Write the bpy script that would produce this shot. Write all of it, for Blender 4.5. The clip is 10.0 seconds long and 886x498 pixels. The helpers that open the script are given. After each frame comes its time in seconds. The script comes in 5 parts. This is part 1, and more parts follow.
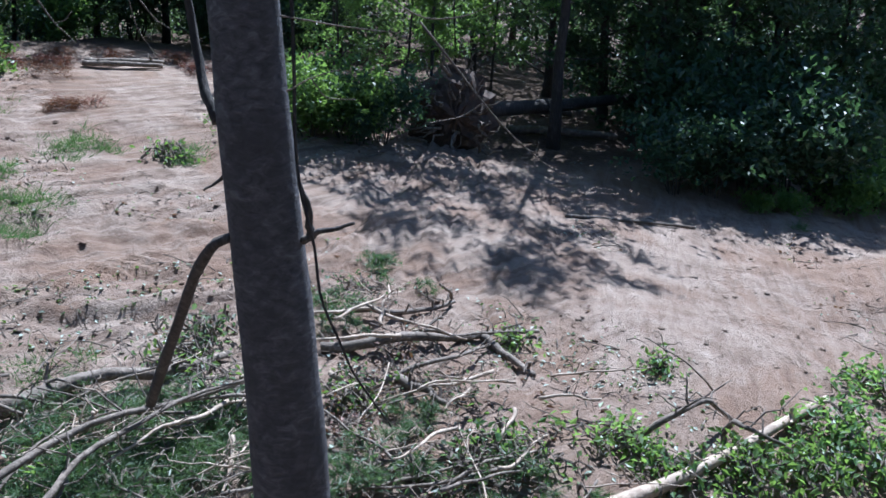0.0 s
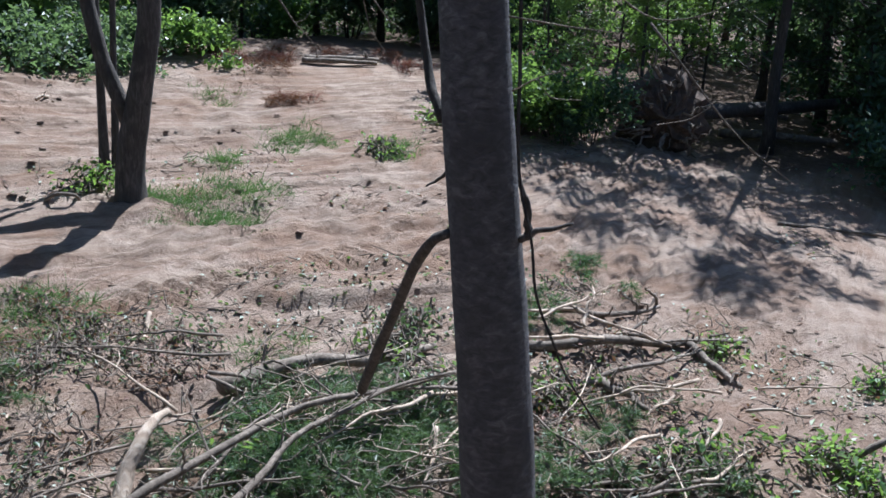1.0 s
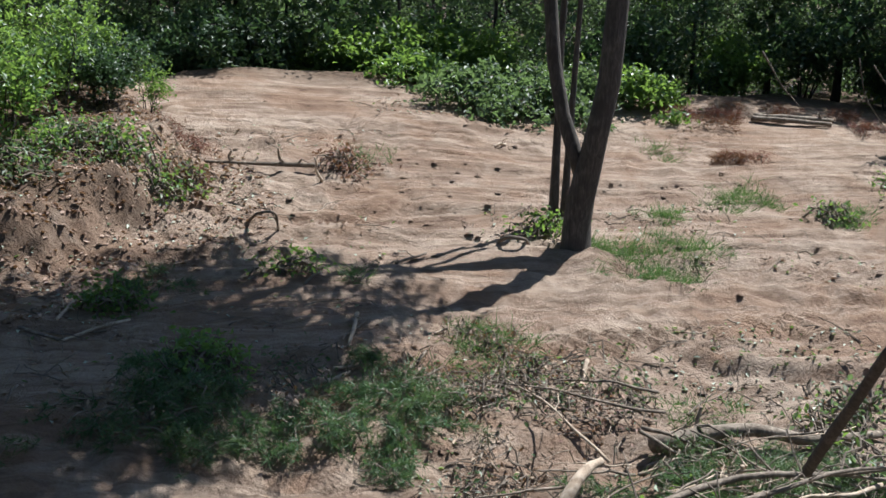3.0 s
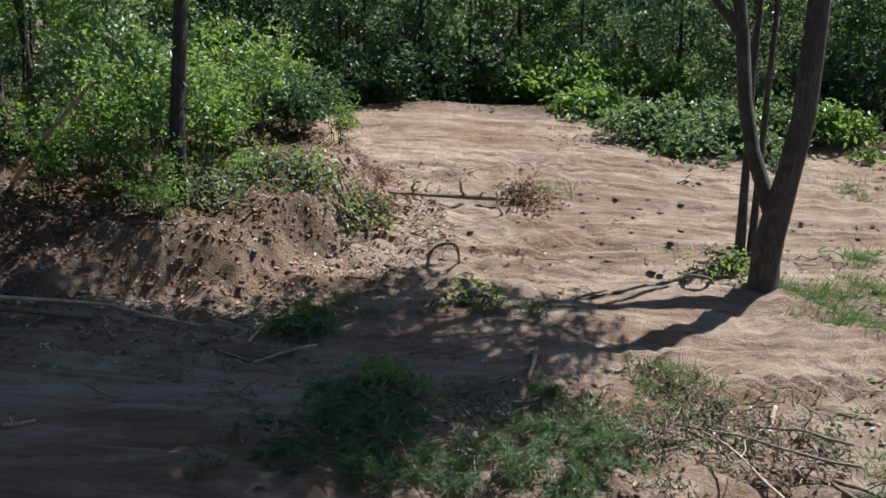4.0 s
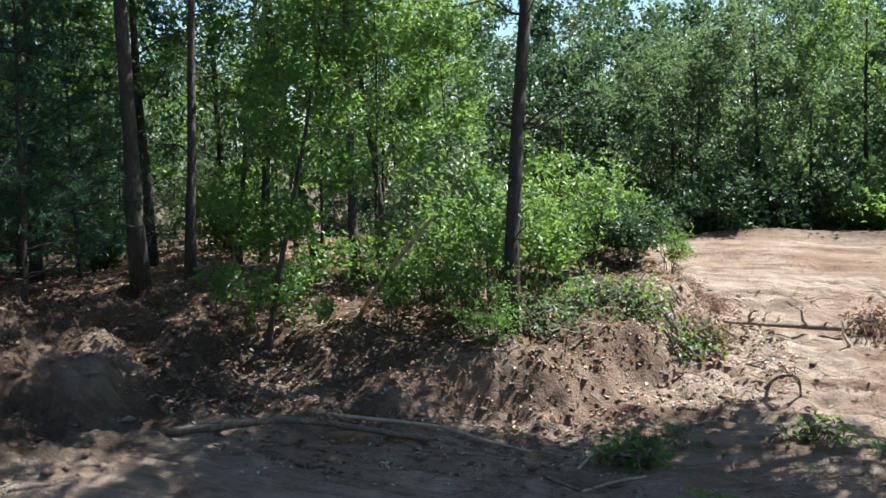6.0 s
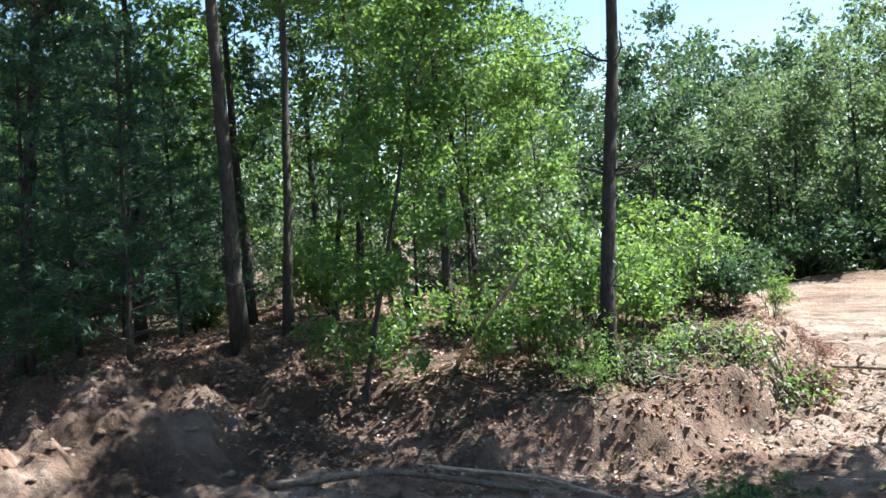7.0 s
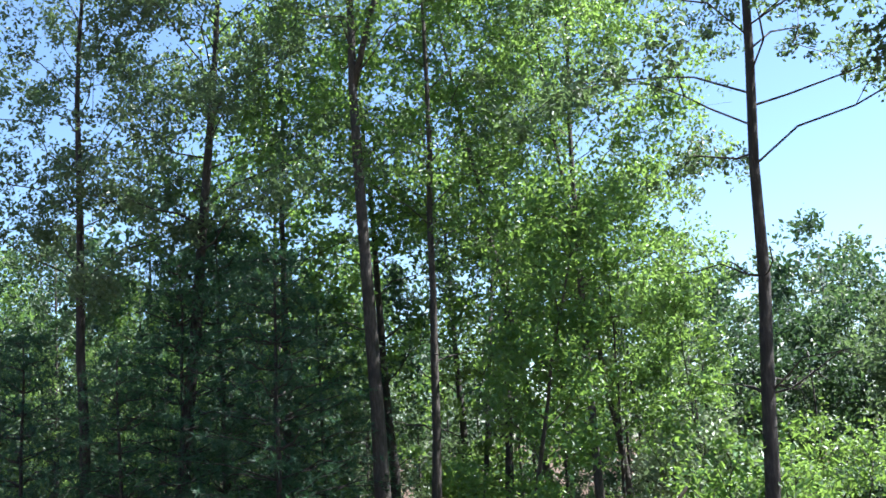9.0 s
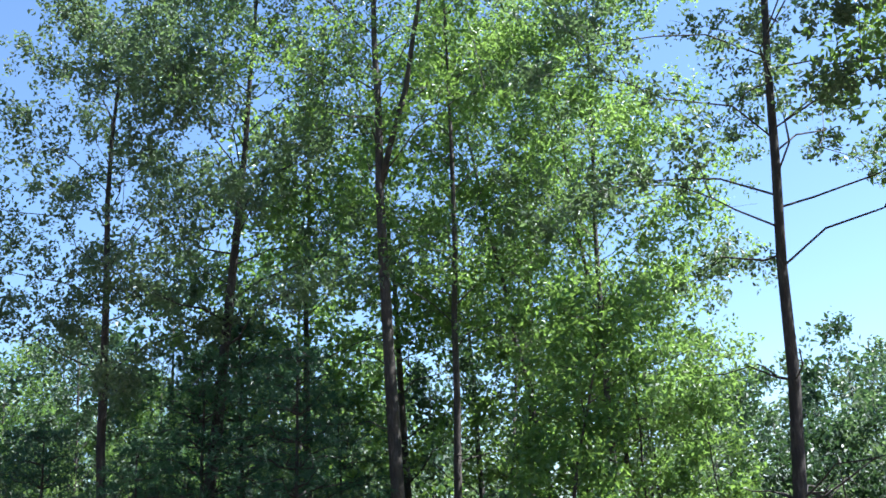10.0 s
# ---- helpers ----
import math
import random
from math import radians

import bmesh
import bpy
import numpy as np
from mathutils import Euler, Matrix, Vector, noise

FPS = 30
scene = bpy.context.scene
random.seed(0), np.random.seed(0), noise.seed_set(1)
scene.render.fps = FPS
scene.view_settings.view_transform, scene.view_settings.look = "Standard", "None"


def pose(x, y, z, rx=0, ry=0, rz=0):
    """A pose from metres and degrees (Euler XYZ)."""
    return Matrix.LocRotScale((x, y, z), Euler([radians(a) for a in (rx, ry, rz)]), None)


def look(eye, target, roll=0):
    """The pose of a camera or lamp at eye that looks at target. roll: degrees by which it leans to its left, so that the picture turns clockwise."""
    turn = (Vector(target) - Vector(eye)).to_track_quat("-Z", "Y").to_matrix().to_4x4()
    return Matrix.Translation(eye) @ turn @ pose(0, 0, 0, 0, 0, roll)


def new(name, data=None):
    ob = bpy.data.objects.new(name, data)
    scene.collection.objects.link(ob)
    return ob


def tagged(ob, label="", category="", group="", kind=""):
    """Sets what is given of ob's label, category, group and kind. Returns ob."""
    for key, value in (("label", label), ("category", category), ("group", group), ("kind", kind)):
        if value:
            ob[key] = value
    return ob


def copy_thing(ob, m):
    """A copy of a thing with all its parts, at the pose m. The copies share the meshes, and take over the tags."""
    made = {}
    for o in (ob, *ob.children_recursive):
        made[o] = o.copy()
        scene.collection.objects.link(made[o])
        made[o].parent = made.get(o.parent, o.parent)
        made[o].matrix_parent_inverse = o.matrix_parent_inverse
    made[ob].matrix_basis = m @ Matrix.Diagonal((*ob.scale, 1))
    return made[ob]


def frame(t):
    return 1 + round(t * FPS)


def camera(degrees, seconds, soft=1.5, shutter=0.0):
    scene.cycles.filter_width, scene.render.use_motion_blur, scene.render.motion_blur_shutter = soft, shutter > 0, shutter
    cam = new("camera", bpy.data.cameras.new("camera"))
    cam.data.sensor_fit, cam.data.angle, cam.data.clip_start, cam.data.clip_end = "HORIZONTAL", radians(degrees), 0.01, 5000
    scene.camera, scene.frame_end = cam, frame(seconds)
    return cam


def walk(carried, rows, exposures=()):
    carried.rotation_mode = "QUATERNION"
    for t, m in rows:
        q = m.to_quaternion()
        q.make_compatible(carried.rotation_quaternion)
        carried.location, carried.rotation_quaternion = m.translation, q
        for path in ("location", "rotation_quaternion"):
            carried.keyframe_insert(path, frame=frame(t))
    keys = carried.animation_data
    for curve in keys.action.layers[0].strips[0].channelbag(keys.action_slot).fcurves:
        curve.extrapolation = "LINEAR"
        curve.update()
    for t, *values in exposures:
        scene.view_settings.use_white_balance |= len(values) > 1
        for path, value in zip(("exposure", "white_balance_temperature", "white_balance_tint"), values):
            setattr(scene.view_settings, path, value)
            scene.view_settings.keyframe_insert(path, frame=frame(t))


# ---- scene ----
cam = camera(45.1, 10.0, soft=1.6)
ROWS = [
    (0.0, 0.000, 0.000, 4.937, 74.49, -1.93, 0.53),
    (0.5, -0.053, -0.032, 4.943, 74.01, -1.46, 5.95),
    (1.0, -0.106, -0.030, 4.943, 74.12, -1.43, 11.29),
    (1.5, -0.148, -0.038, 4.944, 74.11, -1.35, 15.74),
    (2.0, -0.219, -0.067, 4.958, 74.33, -1.28, 22.02),
    (2.5, -0.267, -0.093, 4.970, 75.52, -1.11, 28.47),
    (4.0, -0.434, -0.183, 4.996, 78.06, -0.56, 43.46),
    (4.5, -0.421, -0.203, 4.998, 79.34, -0.27, 47.44),
    (5.0, -0.413, -0.176, 4.996, 80.60, 0.26, 51.82),
    (5.5, -0.387, -0.153, 4.991, 83.20, 0.90, 57.05),
    (7.0, -0.389, -0.158, 4.845, 88.68, 3.69, 66.06),
    (7.5, -0.401, -0.184, 4.870, 91.53, 3.82, 67.89),
    (8.0, -0.429, -0.188, 4.896, 95.28, 3.76, 70.20),
    (8.5, -0.413, -0.193, 4.906, 98.24, 4.23, 72.64),
    (9.0, -0.422, -0.190, 4.947, 100.59, 4.09, 73.87),
    (9.5, -0.414, -0.196, 4.938, 103.54, 3.57, 74.37),
    (10.0, -0.467, -0.208, 4.955, 105.94, 3.15, 74.92),
]
EXPOSURES = [(0.0, 1.3, 4900, 10), (1.0, 1.23, 5250, 10), (2.5, 1.17, 5750, 8), (4.5, 1.14, 6000, 7), (5.5, 1.42, 5950, 6), (7.0, 2.2, 5800, 8), (8.5, 2.28, 5800, 9), (10.0, 2.08, 5600, 9)]
walk(cam, [(t, pose(x, y, z, rx, ry, rz)) for t, x, y, z, rx, ry, rz in ROWS], EXPOSURES)

# ---- world, sun ----
SUN_AZ, SUN_EL = 13.0, 57.0      # degrees to the right of +y, and above the horizon
world = bpy.data.worlds.new("world")
scene.world = world
world.use_nodes = True
wn = world.node_tree.nodes
sky = wn.new("ShaderNodeTexSky")
sky.sky_type, sky.sun_disc = "NISHITA", False
sky.sun_elevation, sky.sun_rotation = radians(SUN_EL), radians(SUN_AZ)
sky.dust_density, sky.ozone_density = 0.6, 2.2
world.node_tree.links.new(sky.outputs[0], wn["Background"].inputs[0])
wn["Background"].inputs[1].default_value = 0.06
sun_data = bpy.data.lights.new("sun", "SUN")
sun_data.energy, sun_data.angle, sun_data.color = 5.0, radians(0.5), (1.0, 0.95, 0.87)
sun = new("sun", sun_data)
SUN_DIR = Vector((math.sin(radians(SUN_AZ)) * math.cos(radians(SUN_EL)), math.cos(radians(SUN_AZ)) * math.cos(radians(SUN_EL)), math.sin(radians(SUN_EL))))
sun.matrix_world = look(SUN_DIR * 60, (0, 0, 0))


# ---- materials ----
def material(name):
    m = bpy.data.materials.new(name)
    m.use_nodes = True
    nt = m.node_tree
    return m, nt, nt.nodes["Principled BSDF"]


def noise_node(nt, scale, detail=6.0, rough=0.6, coords=None, distortion=0.0):
    n = nt.nodes.new("ShaderNodeTexNoise")
    n.inputs["Scale"].default_value, n.inputs["Detail"].default_value = scale, detail
    n.inputs["Roughness"].default_value, n.inputs["Distortion"].default_value = rough, distortion
    if coords is not None:
        nt.links.new(coords, n.inputs["Vector"])
    return n


def ramp(nt, source, stops):
    r = nt.nodes.new("ShaderNodeValToRGB")
    e = r.color_ramp.elements
    e[0].position, e[0].color = stops[0][0], (*stops[0][1], 1)
    e[1].position, e[1].color = stops[-1][0], (*stops[-1][1], 1)
    for p, c in stops[1:-1]:
        e.new(p).color = (*c, 1)
    nt.links.new(source, r.inputs[0])
    return r.outputs[0]


def mixed(nt, a, b, factor, mode="MIX"):
    m = nt.nodes.new("ShaderNodeMix")
    m.data_type, m.blend_type = "RGBA", mode
    for sock, v in ((m.inputs[0], factor), (m.inputs[6], a), (m.inputs[7], b)):
        if isinstance(v, (int, float)):
            sock.default_value = v
        elif isinstance(v, tuple):
            sock.default_value = (*v, 1)
        else:
            nt.links.new(v, sock)
    return m.outputs[2]


def bumped(nt, bsdf, height, strength, distance):
    b = nt.nodes.new("ShaderNodeBump")
    b.inputs["Strength"].default_value, b.inputs["Distance"].default_value = strength, distance
    nt.links.new(height, b.inputs["Height"])
    nt.links.new(b.outputs[0], bsdf.inputs["Normal"])


def coords_of(nt, kind="Object", scale=(1, 1, 1), rot=(0, 0, 0)):
    c = nt.nodes.new("ShaderNodeTexCoord")
    m = nt.nodes.new("ShaderNodeMapping")
    m.inputs["Rotation"].default_value = rot
    nt.links.new(c.outputs[kind], m.inputs[0])
    s = nt.nodes.new("ShaderNodeMapping")
    s.inputs["Scale"].default_value = scale
    nt.links.new(m.outputs[0], s.inputs[0])
    return s.outputs[0]


def bark_material(name, dark, mid, light, stretch=0.25, fine=28.0):
    m, nt, p = material(name)
    co = coords_of(nt, scale=(1, 1, stretch))
    n1, n2 = noise_node(nt, fine, 8, 0.65, co, 0.6), noise_node(nt, 3.0, 4, 0.6, coords_of(nt))
    c = ramp(nt, n1.outputs[0], [(0.3, dark), (0.52, mid), (0.75, light)])
    c = mixed(nt, c, tuple(v * 0.55 for v in mid), ramp(nt, n2.outputs[0], [(0.42, (0, 0, 0)), (0.62, (0.8, 0.8, 0.8))]))
    nt.links.new(c, p.inputs["Base Color"])
    p.inputs["Roughness"].default_value = 0.9
    bumped(nt, p, n1.outputs[0], 0.8, 0.02)
    return m


def leaf_material(name, dark, light, through_colour, translucency=0.4, rough=0.45):
    m, nt, p = material(name)
    geo = nt.nodes.new("ShaderNodeNewGeometry")
    info = nt.nodes.new("ShaderNodeObjectInfo")
    c = mixed(nt, dark, light, geo.outputs["Random Per Island"])
    patch = noise_node(nt, 0.9, 3, 0.5, coords_of(nt, "Object"))
    c = mixed(nt, c, tuple(v * 0.6 for v in dark), ramp(nt, patch.outputs[0], [(0.45, (0, 0, 0)), (0.7, (0.7, 0.7, 0.7))]))
    h = nt.nodes.new("ShaderNodeHueSaturation")
    mr = nt.nodes.new("ShaderNodeMapRange")
    mr.inputs["To Min"].default_value, mr.inputs["To Max"].default_value = 0.47, 0.53
    nt.links.new(info.outputs["Random"], mr.inputs[0])
    nt.links.new(mr.outputs[0], h.inputs["Hue"])
    nt.links.new(c, h.inputs["Color"])
    nt.links.new(h.outputs[0], p.inputs["Base Color"])
    p.inputs["Roughness"].default_value = rough + 0.06
    p.inputs["Specular IOR Level"].default_value = 0.5
    t = nt.nodes.new("ShaderNodeBsdfTranslucent")
    t.inputs[0].default_value = (*through_colour, 1)
    s = nt.nodes.new("ShaderNodeMixShader")
    s.inputs[0].default_value = translucency
    nt.links.new(p.outputs[0], s.inputs[1])
    nt.links.new(t.outputs[0], s.inputs[2])
    nt.links.new(s.outputs[0], nt.nodes["Material Output"].inputs[0])
    return m


def streaks(nt, scale, turn_a, turn_b, detail, rough, warp=0.0):
    """Noise drawn out along the way the blade went: turn_a in the clearing, turn_b on the drive."""
    a, b = (noise_node(nt, 1.0, detail, rough, coords_of(nt, scale=scale, rot=(0, 0, radians(-t))), warp) for t in (turn_a, turn_b))
    sep, put, mix = (nt.nodes.new("ShaderNode" + k) for k in ("SeparateXYZ", "MapRange", "Mix"))
    nt.links.new(coords_of(nt), sep.inputs[0])
    nt.links.new(sep.outputs[0], put.inputs[0])
    put.inputs[1].default_value, put.inputs[2].default_value = 0.5, 3.0
    nt.links.new(put.outputs[0], mix.inputs[0])
    nt.links.new(a.outputs[0], mix.inputs[2])
    calm = nt.nodes.new("ShaderNodeMath")
    calm.operation = "MULTIPLY_ADD"
    calm.inputs[1].default_value, calm.inputs[2].default_value = 0.6, 0.19
    nt.links.new(b.outputs[0], calm.inputs[0])
    nt.links.new(calm.outputs[0], mix.inputs[3])
    return mix


def soil_material():
    m, nt, p = material("sandy_soil")
    co = coords_of(nt)
    big, mid, fine = noise_node(nt, 0.5, 7, 0.65, co, 0.8), noise_node(nt, 2.2, 7, 0.65, co, 0.4), noise_node(nt, 30, 8, 0.7, co)
    drag = streaks(nt, (0.8, 8.0, 1.0), 43, 84, 6, 0.6, 0.3)
    c = ramp(nt, mid.outputs[0], [(0.28, (0.17, 0.115, 0.083)), (0.5, (0.295, 0.218, 0.165)), (0.74, (0.42, 0.33, 0.262))])
    c = mixed(nt, c, (0.235, 0.15, 0.102), ramp(nt, big.outputs[0], [(0.45, (0, 0, 0)), (0.6, (0.9, 0.9, 0.9))]))
    c = mixed(nt, c, (0.13, 0.088, 0.064), ramp(nt, drag.outputs[0], [(0.5, (0, 0, 0)), (0.62, (0.6, 0.6, 0.6))]))
    scrape = streaks(nt, (0.35, 2.6, 1.0), 47, 78, 8, 0.75, 1.1)
    c = mixed(nt, c, (0.125, 0.074, 0.05), ramp(nt, scrape.outputs[0], [(0.53, (0, 0, 0)), (0.68, (0.6, 0.6, 0.6))]))
    c = mixed(nt, c, (0.43, 0.345, 0.275), ramp(nt, scrape.outputs[0], [(0.36, (0.6, 0.6, 0.6)), (0.5, (0, 0, 0))]))
    c = mixed(nt, c, (0.13, 0.09, 0.066), ramp(nt, fine.outputs[0], [(0.6, (0, 0, 0)), (0.74, (0.55, 0.55, 0.55))]))
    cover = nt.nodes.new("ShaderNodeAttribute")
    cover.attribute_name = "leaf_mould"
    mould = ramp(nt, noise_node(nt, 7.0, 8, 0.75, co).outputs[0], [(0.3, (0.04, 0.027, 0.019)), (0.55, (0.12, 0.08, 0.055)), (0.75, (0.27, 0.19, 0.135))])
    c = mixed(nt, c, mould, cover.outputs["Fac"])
    nt.links.new(c, p.inputs["Base Color"])
    p.inputs["Roughness"].default_value = 0.95
    p.inputs["Specular IOR Level"].default_value = 0.2
    add = nt.nodes.new("ShaderNodeMath")
    add.operation = "MULTIPLY_ADD"
    add.inputs[1].default_value = 0.55
    nt.links.new(fine.outputs[0], add.inputs[0])
    comb = streaks(nt, (1.4, 16.0, 1.0), 45, 82, 5, 0.65)
    both = nt.nodes.new("ShaderNodeMath")
    both.operation = "MULTIPLY_ADD"
    both.inputs[1].default_value = 0.22
    nt.links.new(comb.outputs[0], both.inputs[0])
    nt.links.new(mid.outputs[0], both.inputs[2])
    nt.links.new(both.outputs[0], add.inputs[2])
    bumped(nt, p, add.outputs[0], 1.0, 0.11)
    return m


SOIL = soil_material()
BARK_NEAR = bark_material("grey_bark", (0.034, 0.031, 0.033), (0.088, 0.081, 0.084), (0.19, 0.18, 0.18), 1.9, 13)
BARK = bark_material("brown_bark", (0.024, 0.02, 0.017), (0.07, 0.058, 0.05), (0.16, 0.135, 0.115), 0.2, 30)
BARK_DARK = bark_material("dark_bark", (0.016, 0.013, 0.012), (0.045, 0.037, 0.032), (0.105, 0.088, 0.076), 0.2, 30)
DEADWOOD = bark_material("dead_wood", (0.06, 0.045, 0.035), (0.19, 0.15, 0.115), (0.4, 0.335, 0.27), 1.0, 16)
PALEWOOD = bark_material("pale_wood", (0.25, 0.17, 0.11), (0.46, 0.36, 0.27), (0.62, 0.53, 0.43), 0.6, 14)
LEAF = leaf_material("green_leaves", (0.03, 0.072, 0.022), (0.1, 0.175, 0.058), (0.235, 0.37, 0.065), 0.45, 0.36)
LEAF_BRIGHT = leaf_material("bright_leaves", (0.046, 0.1, 0.03), (0.135, 0.228, 0.078), (0.29, 0.45, 0.09), 0.46, 0.36)
# darker leaf colour; on the bushes by the drive it also carries shade
LEAF_DARK = leaf_material("dark_leaves", (0.018, 0.045, 0.022), (0.055, 0.1, 0.045), (0.08, 0.15, 0.045), 0.3)
LEAF_GREY = leaf_material("grey_green_leaves", (0.032, 0.058, 0.03), (0.11, 0.152, 0.085), (0.18, 0.27, 0.09), 0.4, 0.42)
LEAF_DRY = leaf_material("dry_leaves", (0.15, 0.09, 0.06), (0.46, 0.34, 0.26), (0.3, 0.16, 0.06), 0.2, 0.7)
LEAF_PALE = leaf_material("pale_leaf_undersides", (0.3, 0.33, 0.25), (0.62, 0.66, 0.56), (0.3, 0.36, 0.2), 0.25, 0.5)
LEAF_SILVER = leaf_material("pale_green_leaves", (0.14, 0.19, 0.1), (0.36, 0.42, 0.28), (0.25, 0.34, 0.14), 0.3, 0.45)
LEAF_RED = leaf_material("rusty_needles", (0.09, 0.03, 0.018), (0.22, 0.09, 0.05), (0.2, 0.08, 0.03), 0.2, 0.7)
NEEDLE = leaf_material("pine_needles", (0.014, 0.05, 0.026), (0.05, 0.115, 0.06), (0.06, 0.15, 0.05), 0.3, 0.5)
# lighter, yellower copy of the pine needles, with sunlight put into the colour
NEEDLE_CUT_LIT = leaf_material("sunlit_cut_pine_needles", (0.026, 0.06, 0.026), (0.125, 0.19, 0.085), (0.13, 0.22, 0.06), 0.32, 0.45)
GRASS = leaf_material("grass_blades", (0.035, 0.075, 0.025), (0.11, 0.165, 0.06), (0.14, 0.24, 0.06), 0.35, 0.6)
EARTH = bark_material("dark_earth", (0.03, 0.02, 0.014), (0.085, 0.055, 0.038), (0.17, 0.115, 0.08), 1.0, 9)


# ---- geometry helpers ----
def lattice(seed, size=256):
    return np.random.RandomState(seed).rand(size, size)


LAT = [lattice(s) for s in range(6)]


def vnoise(x, y, k=0):
    """Smooth value noise, -1 to 1."""
    g = LAT[k % 6]
    xi, yi = np.floor(x).astype(int), np.floor(y).astype(int)
    fx, fy = x - xi, y - yi
    fx, fy = fx * fx * (3 - 2 * fx), fy * fy * (3 - 2 * fy)
    a, b, c, d = g[xi % 256, yi % 256], g[(xi + 1) % 256, yi % 256], g[xi % 256, (yi + 1) % 256], g[(xi + 1) % 256, (yi + 1) % 256]
    return 2 * ((a * (1 - fx) + b * fx) * (1 - fy) + (c * (1 - fx) + d * fx) * fy) - 1


def fbm(x, y, octaves=4, k=0):
    return sum(vnoise(x * 2 ** i + 17.3 * i, y * 2 ** i - 9.1 * i, k + i) / 2 ** i for i in range(octaves))


def step(a, b, v):
    t = np.clip((v - a) / (b - a), 0, 1)
    return t * t * (3 - 2 * t)


FAR_X = (-34, -20, -17, -15.3, -13.3, -11, -9, -6, -3.5, -1, 1, 3, 5, 8, 12, 20)
FAR_Y = (5, 11.5, 14.3, 16.5, 18.6, 20.5, 22.3, 24, 23.5, 21.5, 20, 20.2, 21.5, 23.5, 25, 26)
BANK_Y = (-8, 2, 4, 6, 7.5, 9, 10.8, 12.5, 15, 40)
BANK_X = (20, 14.6, 12.4, 11.3, 10.9, 11.0, 12.3, 15.2, 21, 60)


def forest_side(x, y):
    """Metres behind the edge of the uncut bank."""
    return -x - np.interp(y, BANK_Y, BANK_X)


def height(x, y):
    """The ground's height."""
    x, y = np.asarray(x, float), np.asarray(y, float)
    r = np.hypot(x, y) + 1e-6
    reach = 24.0 - 6.5 * step(0.75, 1.05, np.arctan2(-x, y))
    k = np.minimum(1.0, reach / r)
    z = -0.1324 * x * k + 0.0756 * y * k
    u = forest_side(x, y)
    z = z + BANK_H * step(-0.1, 1.0, (u / (0.45 + 3.2 * step(6.6, 4.6, y) + 1.2 * step(10.5, 12.0, y))) + 0.25 * fbm(x * 0.9, y * 0.9, 3, 2)) * step(60, 30, r) * (1 - 0.85 * step(10.6, 12.6, y))
    # the heap of pushed-up soil
    dx, dy = (x + 15.0), (y - 1.4)
    e = np.hypot((dx * 0.9 + dy * 0.43) / 2.1, (-dx * 0.43 + dy * 0.9) / 2.9)
    z = z + 0.5 * step(1.1, 0.25, e + 0.3 * fbm(x * 0.9, y * 0.9, 4, 1)) * (1 + 0.3 * fbm(x * 1.3, y * 1.3, 2, 2))
    # the low berm at the far end of the drive
    e = np.hypot((x - 7.6) / 3.0, (y - 15.2) / 2.6)
    z = z + 0.5 * step(1.0, 0.1, e + 0.15 * fbm(x * 0.7, y * 0.7, 3, 4))
    edge = step(-1.6, -0.3, u) * step(3.2, 1.2, u) * step(24, 20, r)
    z = z + edge * (0.09 * fbm(x * 1.7, y * 1.7, 3, 3) + 0.05 * fbm(x * 5.0, y * 5.0, 3, 0))
    z = z + (0.14 * fbm(x * 1.9, y * 1.9, 4, 5) - 0.1 * np.abs(fbm(x * 3.1, y * 3.1, 3, 1))) * step(1.4, 0.8, np.hypot((x + 15.0) / 2.6, (y - 1.4) / 3.1))
    z = z + 0.1 * edge * step(12, 9, y) * step(-1.0, 0.2, u) * step(1.4, 0.5, u) * fbm(x * 2.2, y * 2.2, 4, 6)
    clear = step(0.6, -0.4, u)
    # the ground falls away behind the crest of the clearing
    d = y - np.interp(x, FAR_X, FAR_Y)
    z = z - (0.9 * step(0.3, 2.6, d) + 0.9 * step(2.0, 8.0, d)) * step(-8.0, -10.5, x) * step(-30, -24, x)
    z = z + 0.14 * fbm(x * 0.28, y * 0.28, 2, 3)
    calm = z
    # drag marks and ruts of the bulldozer
    a = radians(41) * step(2.0, -2.0, x) + radians(84) * step(-2.0, 2.0, x)
    s, w = x * np.cos(a) + y * np.sin(a), -x * np.sin(a) + y * np.cos(a)
    z = z + clear * (0.055 - 0.025 * step(0.0, 3.0, x)) * (0.6 - 1.3 * np.abs(fbm(s * 0.16, w * 1.1, 2, 0))) * step(30, 20, r)
    z = z + clear * (0.042 - 0.02 * step(0.0, 3.0, x)) * (0.6 - 1.4 * np.abs(fbm(s * 0.4, w * 3.6, 3, 5))) * step(26, 18, r)
    # single grooves with pushed-up rims
    for a, off, lo, hi, depth, wide in GROOVES:
        s, w = x * math.cos(a) + y * math.sin(a), -x * math.sin(a) + y * math.cos(a)
        d = np.abs(w - off - 0.12 * vnoise(s * 0.5, s * 0.0 + off, 1)) / wide
        z = z + clear * depth * (0.55 * step(0.9, 1.15, d) * step(2.1, 1.3, d) - step(1.0, 0.55, d)) * step(lo, lo + 0.8, s) * step(hi, hi - 0.8, s) * (0.35 + 0.65 * step(-0.4, 0.3, vnoise(s * 1.1, w * 0.7 + off, 2)))
    # clods
    rough = step(-0.15, 0.5, fbm(x * 0.35 + 5, y * 0.35, 3, 1))
    z = z + (0.012 + 0.045 * rough * step(2.0, -1.0, x)) * fbm(x * 3.2, y * 3.2, 3, 2) * step(26, 16, r)
    z = z + 0.018 * rough * fbm(x * 8, y * 8, 2, 4) * step(20, 12, r)
